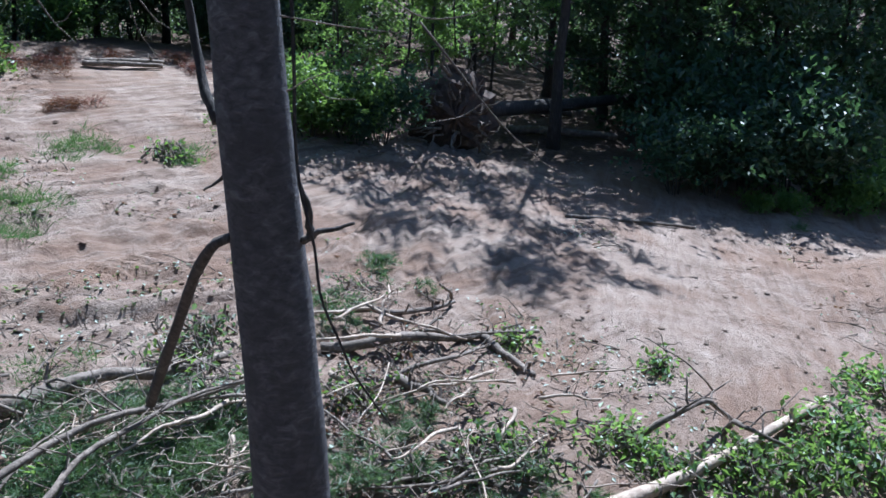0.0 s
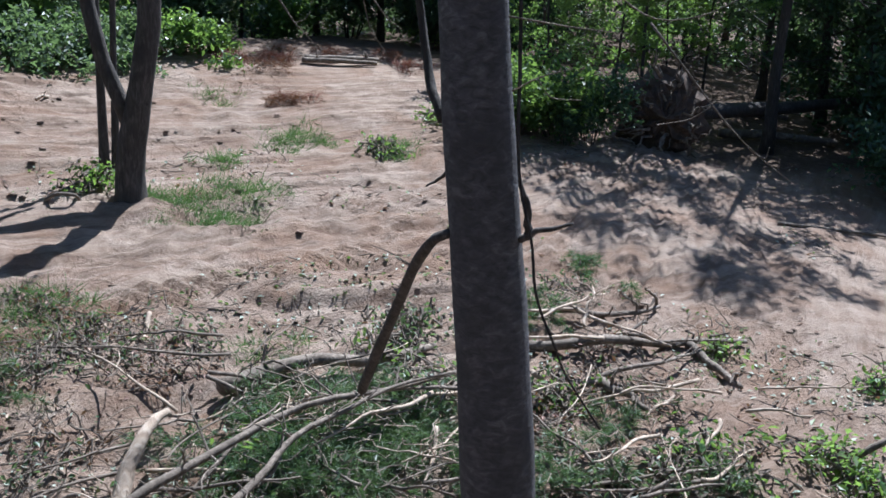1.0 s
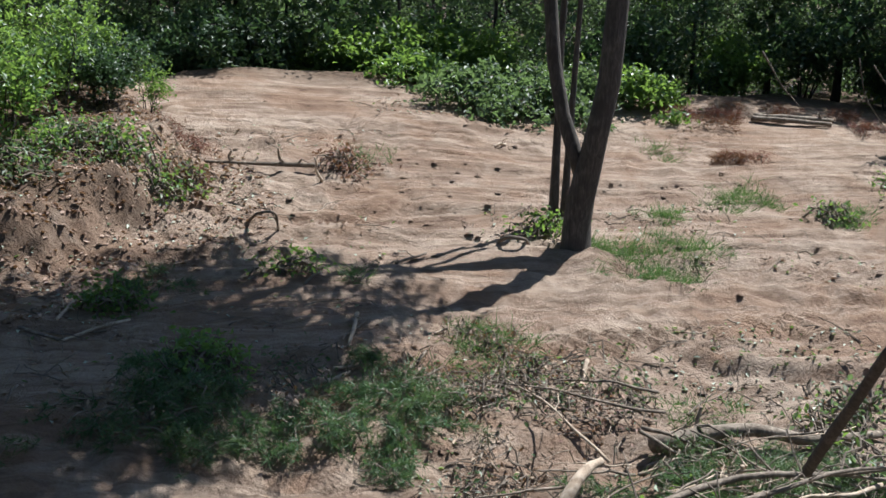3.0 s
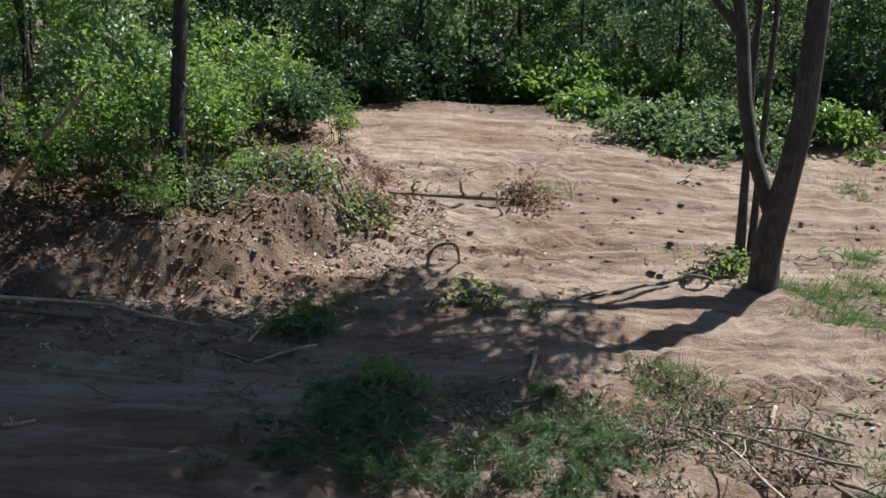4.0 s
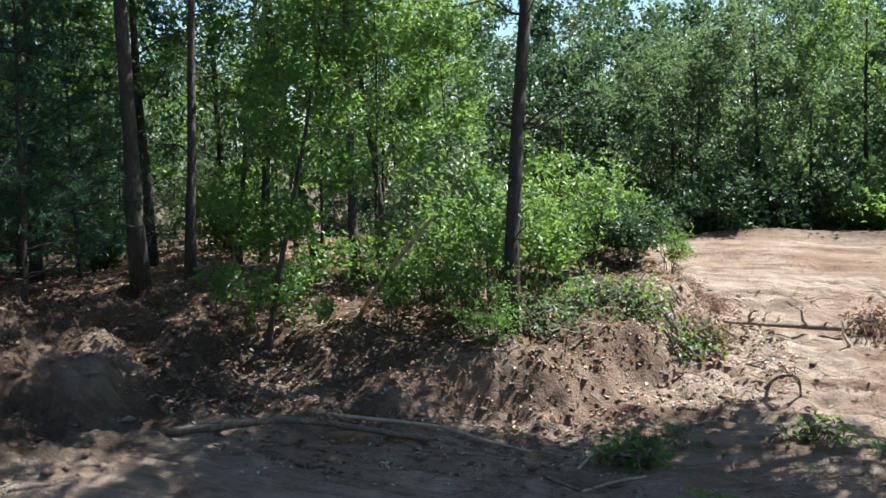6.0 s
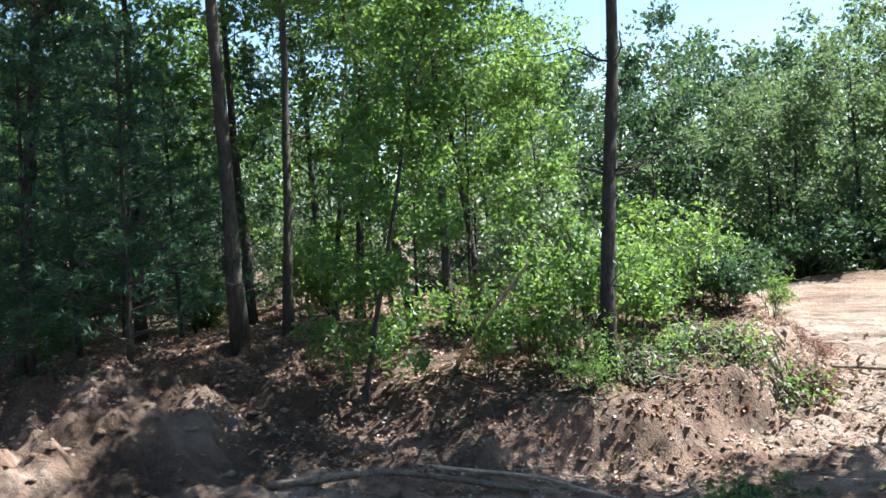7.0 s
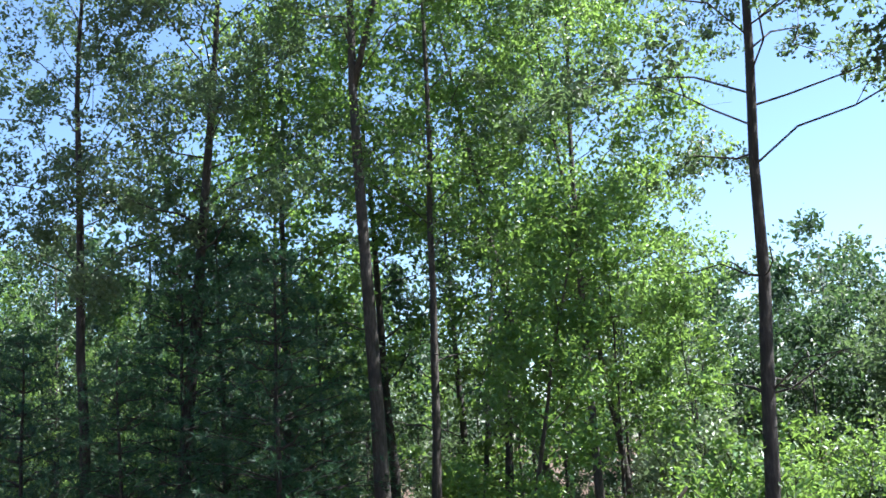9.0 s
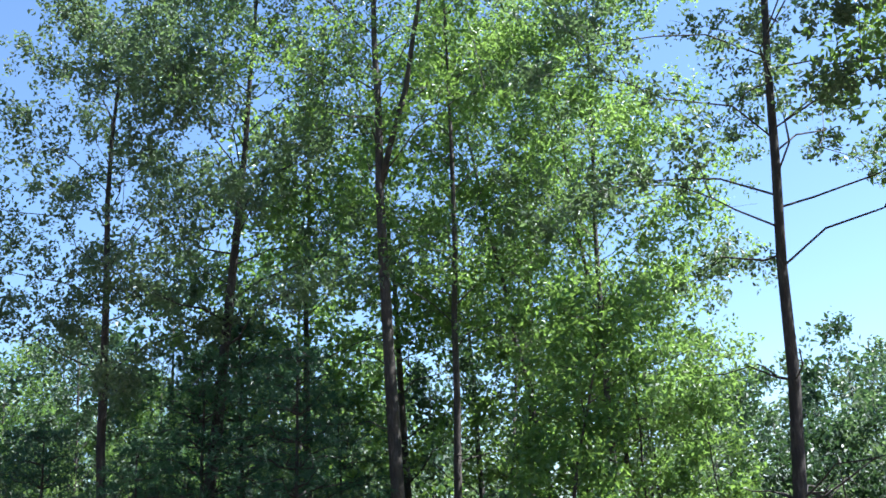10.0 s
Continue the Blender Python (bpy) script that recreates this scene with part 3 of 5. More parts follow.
# ---- broken branch, stubs, vine and bare twigs of the near tree ----
def near_limbs(root):
    rnd = np.random.RandomState(12)
    o = np.array(root.location)

    def line(name, pts, r0, r1, mat, label="", sides=7, seed=0, n=14):
        p3 = np.array(pts) - o
        t, tt = np.linspace(0, 1, len(p3)), np.linspace(0, 1, n)
        p = np.stack([np.interp(tt, t, p3[:, k]) for k in range(3)], -1)
        p[1:-1] += rnd.normal(size=(n - 2, 3)) * r0 * 0.5
        for _ in range(2):
            p[1:-1] = (p[:-2] + 2 * p[1:-1] + p[2:]) / 4
        g = Geo()
        g.tube(p, np.linspace(r0, r1, n), sides, 0.2, seed)
        part(name, g, mat, root, label, True)

    line("broken_branch", [(-1.08, 5.28, 3.50), (-1.19, 5.31, 3.46), (-1.30, 5.44, 3.32), (-1.47, 5.81, 2.92), (-1.80, 6.56, 2.25), (-2.04, 7.01, 1.78)], 0.026, 0.042, BARK, "broken side branch hanging down to the brush")
    line("stub", [(-0.72, 5.28, 3.49), (-0.60, 5.25, 3.55), (-0.45, 5.21, 3.61)], 0.022, 0.008, BARK)
    line("stub", [(-0.69, 5.29, 3.50), (-0.68, 5.24, 3.67), (-0.73, 5.23, 3.81)], 0.024, 0.012, BARK)
    line("stub", [(-1.10, 5.28, 3.84), (-1.18, 5.36, 3.76), (-1.24, 5.35, 3.72)], 0.012, 0.005, BARK)
    line("vine", [(-0.78, 5.23, 4.91), (-0.75, 5.23, 4.43), (-0.76, 5.23, 4.15), (-0.73, 5.21, 3.79), (-0.65, 5.19, 3.53), (-0.62, 5.19, 3.23), (-0.53, 5.20, 2.99), (-0.45, 5.26, 2.78), (-0.25, 5.37, 2.43)], 0.011, 0.006, BARK_DARK, "thin dangling vine", 5, 0, 30)
    line("side_stem", [(-1.36, 5.53, 4.84), (-1.32, 5.54, 4.50), (-1.25, 5.45, 4.27), (-1.15, 5.32, 4.08)], 0.02, 0.03, BARK_DARK, "thin dark side stem")
    for pts, r in (([(-0.14, 4.97, 4.63), (0.05, 4.97, 4.41), (0.16, 4.96, 4.27), (0.34, 4.95, 4.09), (0.54, 4.93, 3.95)], 0.009),
                   ([(0.34, 4.95, 4.09), (0.42, 4.94, 4.04), (0.43, 4.94, 4.10)], 0.005),
                   ([(0.16, 4.96, 4.27), (0.07, 4.97, 4.20), (-0.08, 4.97, 4.17)], 0.005),
                   ([(-0.82, 5.22, 4.62), (-0.54, 5.15, 4.59), (-0.24, 5.07, 4.57)], 0.008),
                   ([(-0.79, 5.23, 4.26), (-0.66, 5.14, 4.34), (-0.53, 5.15, 4.38)], 0.007),
                   ([(-0.66, 5.14, 4.34), (-0.59, 5.15, 4.24), (-0.44, 5.16, 4.24)], 0.005),
                   ([(-0.33, 4.96, 4.78), (-0.14, 4.97, 4.63), (0.10, 4.97, 4.67), (0.24, 4.96, 4.75)], 0.007),
                   ([(-1.54, 5.38, 4.67), (-1.46, 5.40, 4.56), (-1.39, 5.42, 4.52)], 0.006),
                   ([(-2.10, 5.42, 4.71), (-1.99, 5.45, 4.53), (-1.90, 5.49, 4.43)], 0.008),
                   ([(-1.99, 5.45, 4.53), (-1.94, 5.47, 4.55), (-1.91, 5.48, 4.59)], 0.004),
                   ([(-1.65, 5.56, 4.69), (-1.61, 5.57, 4.50), (-1.51, 5.60, 4.36)], 0.005)):
        line("bare_twig", pts, r * 0.7, 0.002, DEADWOOD, "", 5, 0, 12)


near_limbs(NEAR_TREE)


# ---- thin stems beside the forked tree ----
for (x, y), r, top, seed in (((-7.19, 12.79), 0.06, (0.1, 0.1), 61), ((-7.09, 12.89), 0.05, (0.35, 0.2), 62)):
    t = make_tree("tree", "thin straight stem growing beside the forked tree", 10.0, r, 0.7, 1.4, 14, 4500, 0.15, LEAF, BARK, seed, top)
    t.location = (x, y, ground_z(x, y))


# ---- forest prototypes ----
TREES = [
    make_tree("tree", "slender young oak with a light green crown", 11.0, 0.12, 0.3, 2.4, 24, 5600, 0.16, LEAF, BARK_DARK, 21, (0.3, 0.1), bare=5, group="forest trees", each=20, spread=0.15),
    make_tree("tree", "slender oak with dark green leaves", 10.5, 0.11, 0.2, 2.3, 24, 5600, 0.16, LEAF_DARK, BARK_DARK, 22, (-0.3, 0.2), bare=4, group="forest trees", each=20, spread=0.15),
    make_tree("tree", "leafy young maple with bright green leaves", 8.0, 0.06, 0.24, 1.9, 24, 6000, 0.115, LEAF_BRIGHT, BARK_DARK, 23, (0.2, -0.3), bare=3, group="forest trees", each=20, spread=0.15),
    make_tree("tree", "full-crowned oak with grey-green leaves", 9.0, 0.13, 0.08, 2.9, 32, 7600, 0.17, LEAF_GREY, BARK_DARK, 24, (0.1, 0.1), group="forest trees", each=18, spread=0.2),
    make_tree("tree", "dense dark green tree at the edge of the wood", 8.4, 0.11, 0.06, 2.6, 28, 6000, 0.2, LEAF_DARK, BARK_DARK, 25, (-0.1, 0.2), group="forest trees", each=20, spread=0.15),
    make_tree("tree", "thin sapling with a narrow leafy top", 6.5, 0.04, 0.3, 1.1, 18, 3200, 0.14, LEAF, BARK_DARK, 26, (0.3, 0.2), group="forest trees", each=20, spread=0.15),
]
FAR_WOOD = [
    make_tree("tree", "far tree in the depth of the wood, with unseen copies behind the camera", 9.5, 0.12, 0.05, 2.9, 16, 3000, 0.27, LEAF_DARK, BARK_DARK, 27, (0.2, 0.1), group="far trees", sides=6, each=18, spread=0.22),
    make_tree("tree", "far leafy tree in the depth of the wood, with unseen copies behind the camera", 8.5, 0.11, 0.05, 2.7, 16, 3000, 0.27, LEAF_GREY, BARK_DARK, 28, (-0.2, 0.1), group="far trees", sides=6, each=18, spread=0.22),
]
SHRUB = make_bush("bush", "airy bright green shrub on the bank", 0.95, 2.1, 1900, 0.11, LEAF_BRIGHT, 34, "undergrowth", 6)
SHRUB_2 = make_bush("bush", "airy green shrub with broad leaves", 0.8, 2.0, 1150, 0.115, LEAF, 35, "undergrowth", 6)
PALE_SHRUB = make_bush("bush", "shrub with pale silvery green leaves", 0.9, 1.9, 2000, 0.1, LEAF_SILVER, 36, "undergrowth", 6)
BUSHES = [
    make_bush("bush", "leafy green bush at the edge of the wood", 1.1, 1.5, 3000, 0.13, LEAF, 31, "undergrowth"),
    make_bush("bush", "dark green bush in the undergrowth", 1.3, 1.7, 2500, 0.14, LEAF_DARK, 32, "undergrowth"),
    make_bush("bush", "bright green bush in the sun", 1.0, 1.2, 2800, 0.12, LEAF_BRIGHT, 33, "undergrowth"),
]


def make_pine(name, label, tall, r0, seed, group=""):
    """A young white pine: whorls of drooping boughs with soft needles."""
    rnd = np.random.RandomState(seed)
    root = thing(name, (0, 0, 0), label, "tree", group)
    tg, bg, ng = Geo(), Geo(), Geo()
    tg.tube(curve_points((0, 0, -0.2), (0.1, 0.1, tall), (0.05, 0, 0), 8, rnd, 0.02), np.linspace(r0, 0.015, 8), 8, 0.1, seed)
    roots, ways = [], []
    for w in range(int(tall / 0.42)):
        h = 0.5 + w * 0.42
        ln = 0.35 + 1.9 * (1 - h / tall) ** 0.8
        for k in range(6):
            a = k * 1.05 + w * 0.5 + rnd.rand() * 0.3
            way = np.array([math.cos(a), math.sin(a), 0.12 + 0.2 * rnd.rand()])
            p = curve_points((0.1 * h / tall, 0.1 * h / tall, h), np.array([0, 0, h]) + way * ln, (0, 0, 0.06), 7, rnd, 0.04)
            bg.tube(p, np.linspace(0.016, 0.005, 7), 4, 0, k, cap=False)
            for q in p[2:]:
                for _ in range(4):
                    tw = q + rnd.normal(size=3) * np.array([0.16, 0.16, 0.08])
                    roots.append(np.repeat(tw[None], 14, 0))
                    ways.append(rnd.normal(size=(14, 3)) + way * 0.9)
    ng.blades(np.concatenate(roots), np.concatenate(ways), 0.13, 0.014, rnd, 0.15)
    part("trunk", tg, BARK_DARK, root, "", True)
    tagged(part("boughwork", bg, BARK_DARK, root), kind="stuff")
    part("foliage", ng, NEEDLE, root)
    return root


PINE = make_pine("pine_tree", "young white pine with soft blue-green needles", 5.2, 0.06, 41, "pines")


def scatter(inside, box, gap, count, seed):
    rnd = random.Random(seed)
    out = []
    for _ in range(count * 60):
        x, y = rnd.uniform(box[0], box[1]), rnd.uniform(box[2], box[3])
        if inside(x, y) and not (-1.0 < x < 4.6 and 17 < y < 26) and not (-3.5 < x < 2.0 and 17 < y < 31) and all((x - a) ** 2 + (y - b) ** 2 > gap * gap for a, b in out):
            out.append((x, y))
            if len(out) == count:
                break
    return out


def far_edge(x):
    """y of the far forest's edge over x."""
    return float(np.interp(x, FAR_X, FAR_Y))


def skyline(x, y):
    """The size of a far tree, so that the wood keeps an even, slightly ragged skyline."""
    return max(0.45, (1.5 + math.hypot(x, y) * math.tan(radians(rng.uniform(7.5, 10.2)))) / 10.0)


rng = random.Random(77)
for x, y in scatter(lambda x, y: y > far_edge(x) + (6.5 if x > 4 else 5.5) and x > -26, (-26, 15, 16, 42), 2.6, 46, 5):
    near_edge = y - far_edge(x) < 5
    proto = TREES[rng.choice((3, 3, 4, 3) if near_edge else (3, 4, 3))]
    place(proto, x, y, rng.uniform(0, 6.28), skyline(x, y) if x < -6 else rng.uniform(0.8, 1.1))
for x, y in scatter(lambda x, y: y > far_edge(x) + 9 and x > -44, (-44, 26, 24, 60), 2.9, 48, 15):
    place(FAR_WOOD[rng.randrange(2)], x, y, rng.uniform(0, 6.28), skyline(x, y))
for x, y in scatter(lambda x, y: x < -27 and y < far_edge(x) + 8 and y > -20, (-58, -27, -20, 30), 2.9, 48, 16):
    place(FAR_WOOD[0 if rng.random() < 0.8 else 1], x, y, rng.uniform(0, 6.28), rng.uniform(0.65, 0.95))
for x, y in scatter(lambda x, y: (1.6 if x < -2.5 else 0) < y - far_edge(x) < 4.0 and x > -26, (-26, 13, 14, 30), 1.2, 34, 6):
    place(BUSHES[rng.choice((1, 0, 0, 1)) if x < -4 else 1], x, y, rng.uniform(0, 6.28), rng.uniform(0.7, 1.35))
for x, y in scatter(lambda x, y: float(forest_side(x, y)) > 7.0 and y < far_edge(x) - 3 and y < 11 and not (70.5 < math.degrees(math.atan2(-x, y)) < 77 and math.hypot(x, y) < 23.5), (-40, -18, -10, 12), 2.1, 46, 7):
    place(TREES[rng.choice((0, 1, 1, 2, 0, 5, 2))], x, y, rng.uniform(0, 6.28), rng.uniform(0.8, 1.0) if math.degrees(math.atan2(-x, y)) < 83 else skyline(x, y) * 1.1)
for x, y in scatter(lambda x, y: float(forest_side(x, y)) > 5.0 and y < far_edge(x) - 4 and y < 11, (-32, -16, -8, 12), 1.6, 15, 9):
    place(BUSHES[rng.choice((0, 1, 2, 0))], x, y, rng.uniform(0, 6.28), rng.uniform(0.5, 1.1))


# ---- trees on the bank ----
def bank_tree(label, base, upper, tall, r0, crown_from, crown_r, limbs, leaves, leaf_size, mat, bark, seed, bare=4, fork=0.0, lift=1.0, each=16, spread=None):
    """A tree of the near row, whose trunk runs from base through the point upper."""
    bz = ground_z(*base)
    k = tall / (upper[2] - bz)
    lean = ((upper[0] - base[0]) * k, (upper[1] - base[1]) * k)
    ob = make_tree("tree", label, tall, r0, crown_from, crown_r, limbs, leaves, leaf_size, mat, bark, seed, lean, fork, bare, lift=lift, each=each, spread=spread)
    ob.location = (base[0], base[1], bz)
    return ob


bank_tree("tall thin tree with dark bark and sparse high crown", (-12.06, 7.16), (-12.19, 7.80, 9.32), 16.0, 0.098, 0.35, 3.3, 38, 40000, 0.09, LEAF_GREY, BARK_DARK, 51, 12, 0.0, 0.3, 28, 0.15)
bank_tree("tall oak with a straight brown trunk that forks high up", (-16.57, 3.53), (-16.65, 3.51, 10.66), 14.0, 0.125, 0.55, 2.5, 28, 17780, 0.082, LEAF, BARK, 52, 3, 0.62)
bank_tree("slim straight oak with a pale grey trunk", (-17.14, 4.42), (-17.25, 4.74, 11.38), 12.5, 0.082, 0.4, 2.1, 28, 17780, 0.082, LEAF, BARK, 53, 4)
bank_tree("slim maple with bright leaves on the bank", (-15.83, 6.75), (-16.25, 7.11, 9.12), 11.5, 0.075, 0.3, 2.1, 28, 18720, 0.086, LEAF_BRIGHT, BARK, 54, 4)
bank_tree("leafy sapling with leaves down to the ground", (-14.02, 4.51), (-13.28, 5.04, 5.69), 5.6, 0.045, 0.1, 0.8, 26, 10000, 0.095, LEAF, BARK, 55, 0)
bank_tree("thin grey-stemmed tree in the wood", (-18.93, 6.27), (-20.13, 7.17, 10.12), 11.5, 0.085, 0.45, 2.0, 24, 13100, 0.09, LEAF, BARK_DARK, 56, 4)
bank_tree("thin bent sapling in the shade", (-18.66, 5.71), (-20.28, 6.59, 6.19), 8.5, 0.055, 0.45, 1.4, 18, 5610, 0.099, LEAF_DARK, BARK_DARK, 57, 3)
bank_tree("tall dark oak with an open leafy crown", (-19.11, -0.75), (-18.96, -0.77, 9.92), 11.6, 0.11, 0.4, 1.9, 26, 30000, 0.086, LEAF_GREY, BARK_DARK, 58, 6, 0.0, 1.0, 20, 0.26)
bank_tree("tall oak with a patchy crown of olive leaves", (-18.21, 0.45), (-17.91, 1.21, 11.17), 12.4, 0.13, 0.45, 2.4, 30, 34000, 0.082, LEAF_GREY, BARK_DARK, 59, 6, 0.0, 1.0, 20, 0.28)
bank_tree("slender maple with a light green crown", (-16.97, 7.94), (-17.39, 7.26, 10.47), 11.0, 0.06, 0.3, 1.9, 26, 15910, 0.086, LEAF_BRIGHT, BARK, 60, 2)
bank_tree("slender oak with dense bright leaves", (-17.84, 6.93), (-19.43, 6.14, 11.31), 12.5, 0.07, 0.4, 2.1, 26, 15910, 0.086, LEAF, BARK, 61, 2)
for (x, y), size, turn in (((-16.47, 1.85), 0.95, 0.3), ((-17.88, 0.58), 1.0, 1.9), ((-19.33, 1.41), 1.15, 2.7), ((-16.90, -0.22), 0.8, 4.0), ((-20.10, 3.27), 0.9, 5.1), ((-19.33, -1.96), 0.9, 1.1)):
    place(PINE, x, y, turn, size)
# leafy saplings and shrubs along the edge of the bank
for (x, y), k, size in (((-17.70, 8.51), 2, 0.62), ((-16.84, 7.55), 2, 0.6), ((-17.23, 6.68), 5, 0.8)):
    place(TREES[k], x, y, rng.uniform(0, 6.28), size)
for (x, y), proto, size in (((-13.65, 9.65), SHRUB_2, 0.75), ((-13.92, 10.60), BUSHES[1], 0.6), ((-12.98, 8.24), SHRUB_2, 0.8), ((-12.80, 7.43), SHRUB_2, 1.0), ((-14.16, 7.48), SHRUB_2, 0.7), ((-14.74, 12.22), SHRUB_2, 0.5), ((-15.10, 11.35), SHRUB_2, 0.7), ((-13.89, 6.99), SHRUB_2, 0.55), ((-15.48, 7.17), SHRUB, 0.45), ((-14.83, 9.90), SHRUB, 0.5), ((-14.64, 10.64), BUSHES[1], 0.5), ((-13.16, 6.05), SHRUB_2, 0.6), ((-12.42, 6.76), SHRUB_2, 0.6), ((-14.14, 9.04), SHRUB_2, 0.5), ((-15.2, 7.9), PALE_SHRUB, 1.0), ((-17.49, 8.77), PALE_SHRUB, 0.8), ((-11.83, 6.81), SHRUB, 0.4), ((-14.6, 8.6), PALE_SHRUB, 0.8), ((-15.69, 10.81), SHRUB_2, 0.75), ((-15.07, 8.15), TREES[5], 0.6)):
    place(proto, x, y, rng.uniform(0, 6.28), size)
# low thicket in the depth of the wood
for x, y in scatter(lambda x, y: 23 < math.hypot(x, y) < 36 and 58 < math.degrees(math.atan2(-x, y)) < 96, (-38, -16, -4, 18), 1.9, 34, 17):
    place(FAR_WOOD[rng.randrange(2)], x, y, rng.uniform(0, 6.28), rng.uniform(0.28, 0.45))
# the wood behind the crest
for x, y in scatter(lambda x, y: 25 < math.hypot(x, y) < 36 and 42 < math.degrees(math.atan2(-x, y)) < 62 and y > far_edge(x) + 4, (-34, -14, 10, 32), 2.2, 26, 18):
    place(FAR_WOOD[rng.randrange(2)], x, y, rng.uniform(0, 6.28), skyline(x, y) * 1.05)
# low trees along the far edge
for i, x in enumerate((-19.5, -18, -16.6, -15.4, -14.2, -12.9, -11.6, -10.2, -8.8, -7.2, -5.6, -4.2, -2.8, 4.4, 5.9, 7.4, 9.0, 10.6)):
    size = rng.uniform(0.52, 0.62) if x < -14 else rng.uniform(0.62, 0.8) if x < 0 else rng.uniform(0.7, 0.82)
    place(TREES[(3, 3, 0, 4)[i % 4] if x < 0 else 4], x, far_edge(x) + rng.uniform(0.8, 2.0) + (3.2 if x < 0 else 0) - (0.4 if x > 0 else 0) if x != 4.4 else 23.5, rng.uniform(0, 6.28), size)
# high-crowned trees that shade the end of the drive
for x, y, k, size in ((2.1, 21.0, 0, 0.96), (3.6, 24.8, 1, 1.0), (0.9, 23.5, 2, 0.6), (-0.9, 21.6, 2, 0.55), (-2.2, 21.5, 2, 0.55), (0.2, 22.2, 5, 0.7), (5.6, 23.9, 4, 0.92), (7.3, 24.5, 4, 0.97), (4.5, 23.2, 4, 0.8), (8.9, 25.2, 4, 0.95), (-2.6, 23.4, 5, 1.0), (-0.4, 21.2, 5, 1.05)):
    place(TREES[k], x, y, 1.7 * x + y, size)
# shrubs beside the drive and below the wood
# shade is put into the dark leaf colour, sun into the bright one
for (x, y), k, size in (((-2.35, 17.95), 0, 0.8), ((-1.75, 18.35), 0, 0.75), ((-1.15, 18.7), 1, 0.75), ((-1.5, 18.1), 1, 0.4), ((-2.7, 19.2), 0, 0.8), ((4.1, 18.75), 1, 0.8), ((4.88, 19.08), 1, 0.9), ((5.6, 19.6), 1, 1.1), ((6.4, 19.9), 1, 1.15), ((7.21, 20.3), 1, 1.15), ((5.0, 20.6), 1, 1.3), ((6.2, 21.2), 1, 1.4), ((7.6, 19.9), 2, 0.75), ((8.3, 20.4), 2, 0.95), ((8.9, 21.0), 2, 1.1), ((5.65, 18.75), 2, 0.34), ((6.3, 19.0), 2, 0.38)):
    place(BUSHES[k], x, y, rng.uniform(0, 6.28), size)
# unseen trees added behind and beside the camera to keep out sky light
for x, y in scatter(lambda x, y: y < -9.5 or (x > 13 and y < 6), (-10, 19, -17, 6), 3.2, 24, 44):
    place(FAR_WOOD[rng.randrange(2)], x, y, rng.uniform(0, 6.28), rng.uniform(1.4, 1.75))


def uprooted_tree():
    """A pushed-over tree: a standing plate of roots and earth with the trunk behind it."""
    rnd = np.random.RandomState(71)
    x, y = 0.15, 19.3
    root = thing("uprooted_tree", (x, y, ground_z(x, y)), "pushed-over tree with brown earth clinging to its root plate", "fallen tree")
    n, m = 26, 7
    ang = np.arange(n) * 2 * np.pi / n
    edge = 0.72 * (1 + 0.3 * rnd.rand(n) - 0.12 * np.cos(ang))
    v = [(0, -0.25, 0.62)]
    for k in range(1, m):
        r = edge * k / (m - 1)
        d = -0.25 + 0.42 * (k / (m - 1)) ** 2 + 0.16 * rnd.rand(n)
        v += [(r[i] * math.cos(ang[i]), d[i], 0.62 + r[i] * math.sin(ang[i]) * 0.95) for i in range(n)]
    v.append((0, 0.55, 0.6))
    f = [(0, 1 + i, 1 + (i + 1) % n) for i in range(n)]
    for k in range(m - 2):
        f += [(1 + k * n + i, 1 + (k + 1) * n + i, 1 + (k + 1) * n + (i + 1) % n, 1 + k * n + (i + 1) % n) for i in range(n)]
    f += [(1 + (m - 2) * n + (i + 1) % n, 1 + (m - 2) * n + i, len(v) - 1) for i in range(n)]
    g = Geo()
    g.add(v, f)
    part("root_plate", g, EARTH, root, "plate of brown earth and torn roots")
    for i in range(34):
        a, r = rnd.rand() * 6.3, 0.25 + 0.5 * rnd.rand()
        s0 = np.array([r * math.cos(a), -0.1, 0.62 + r * math.sin(a)])
        e = s0 + np.array([math.cos(a) * 0.5, -0.35 * rnd.rand(), math.sin(a) * 0.4 + 0.1]) * (0.4 + rnd.rand())
        e[2] = max(e[2], 0.03)
        g = Geo()
        g.tube(curve_points(s0, e, rnd.normal(size=3) * 0.08, 7, rnd, 0.03), np.linspace(0.02 + 0.02 * rnd.rand(), 0.005, 7), 5, 0.2, i)
        part("root", g, DEADWOOD, root, "", True)
    g = Geo()
    g.tube([(0.1, 0.3, 0.62), (0.9, 1.2, 0.6), (2.2, 2.6, 0.52), (4.2, 4.6, 0.5)], [0.18, 0.15, 0.13, 0.1], 12, 0.1, 5)
    part("trunk", g, BARK, root, "fallen grey trunk", True)


uprooted_tree()


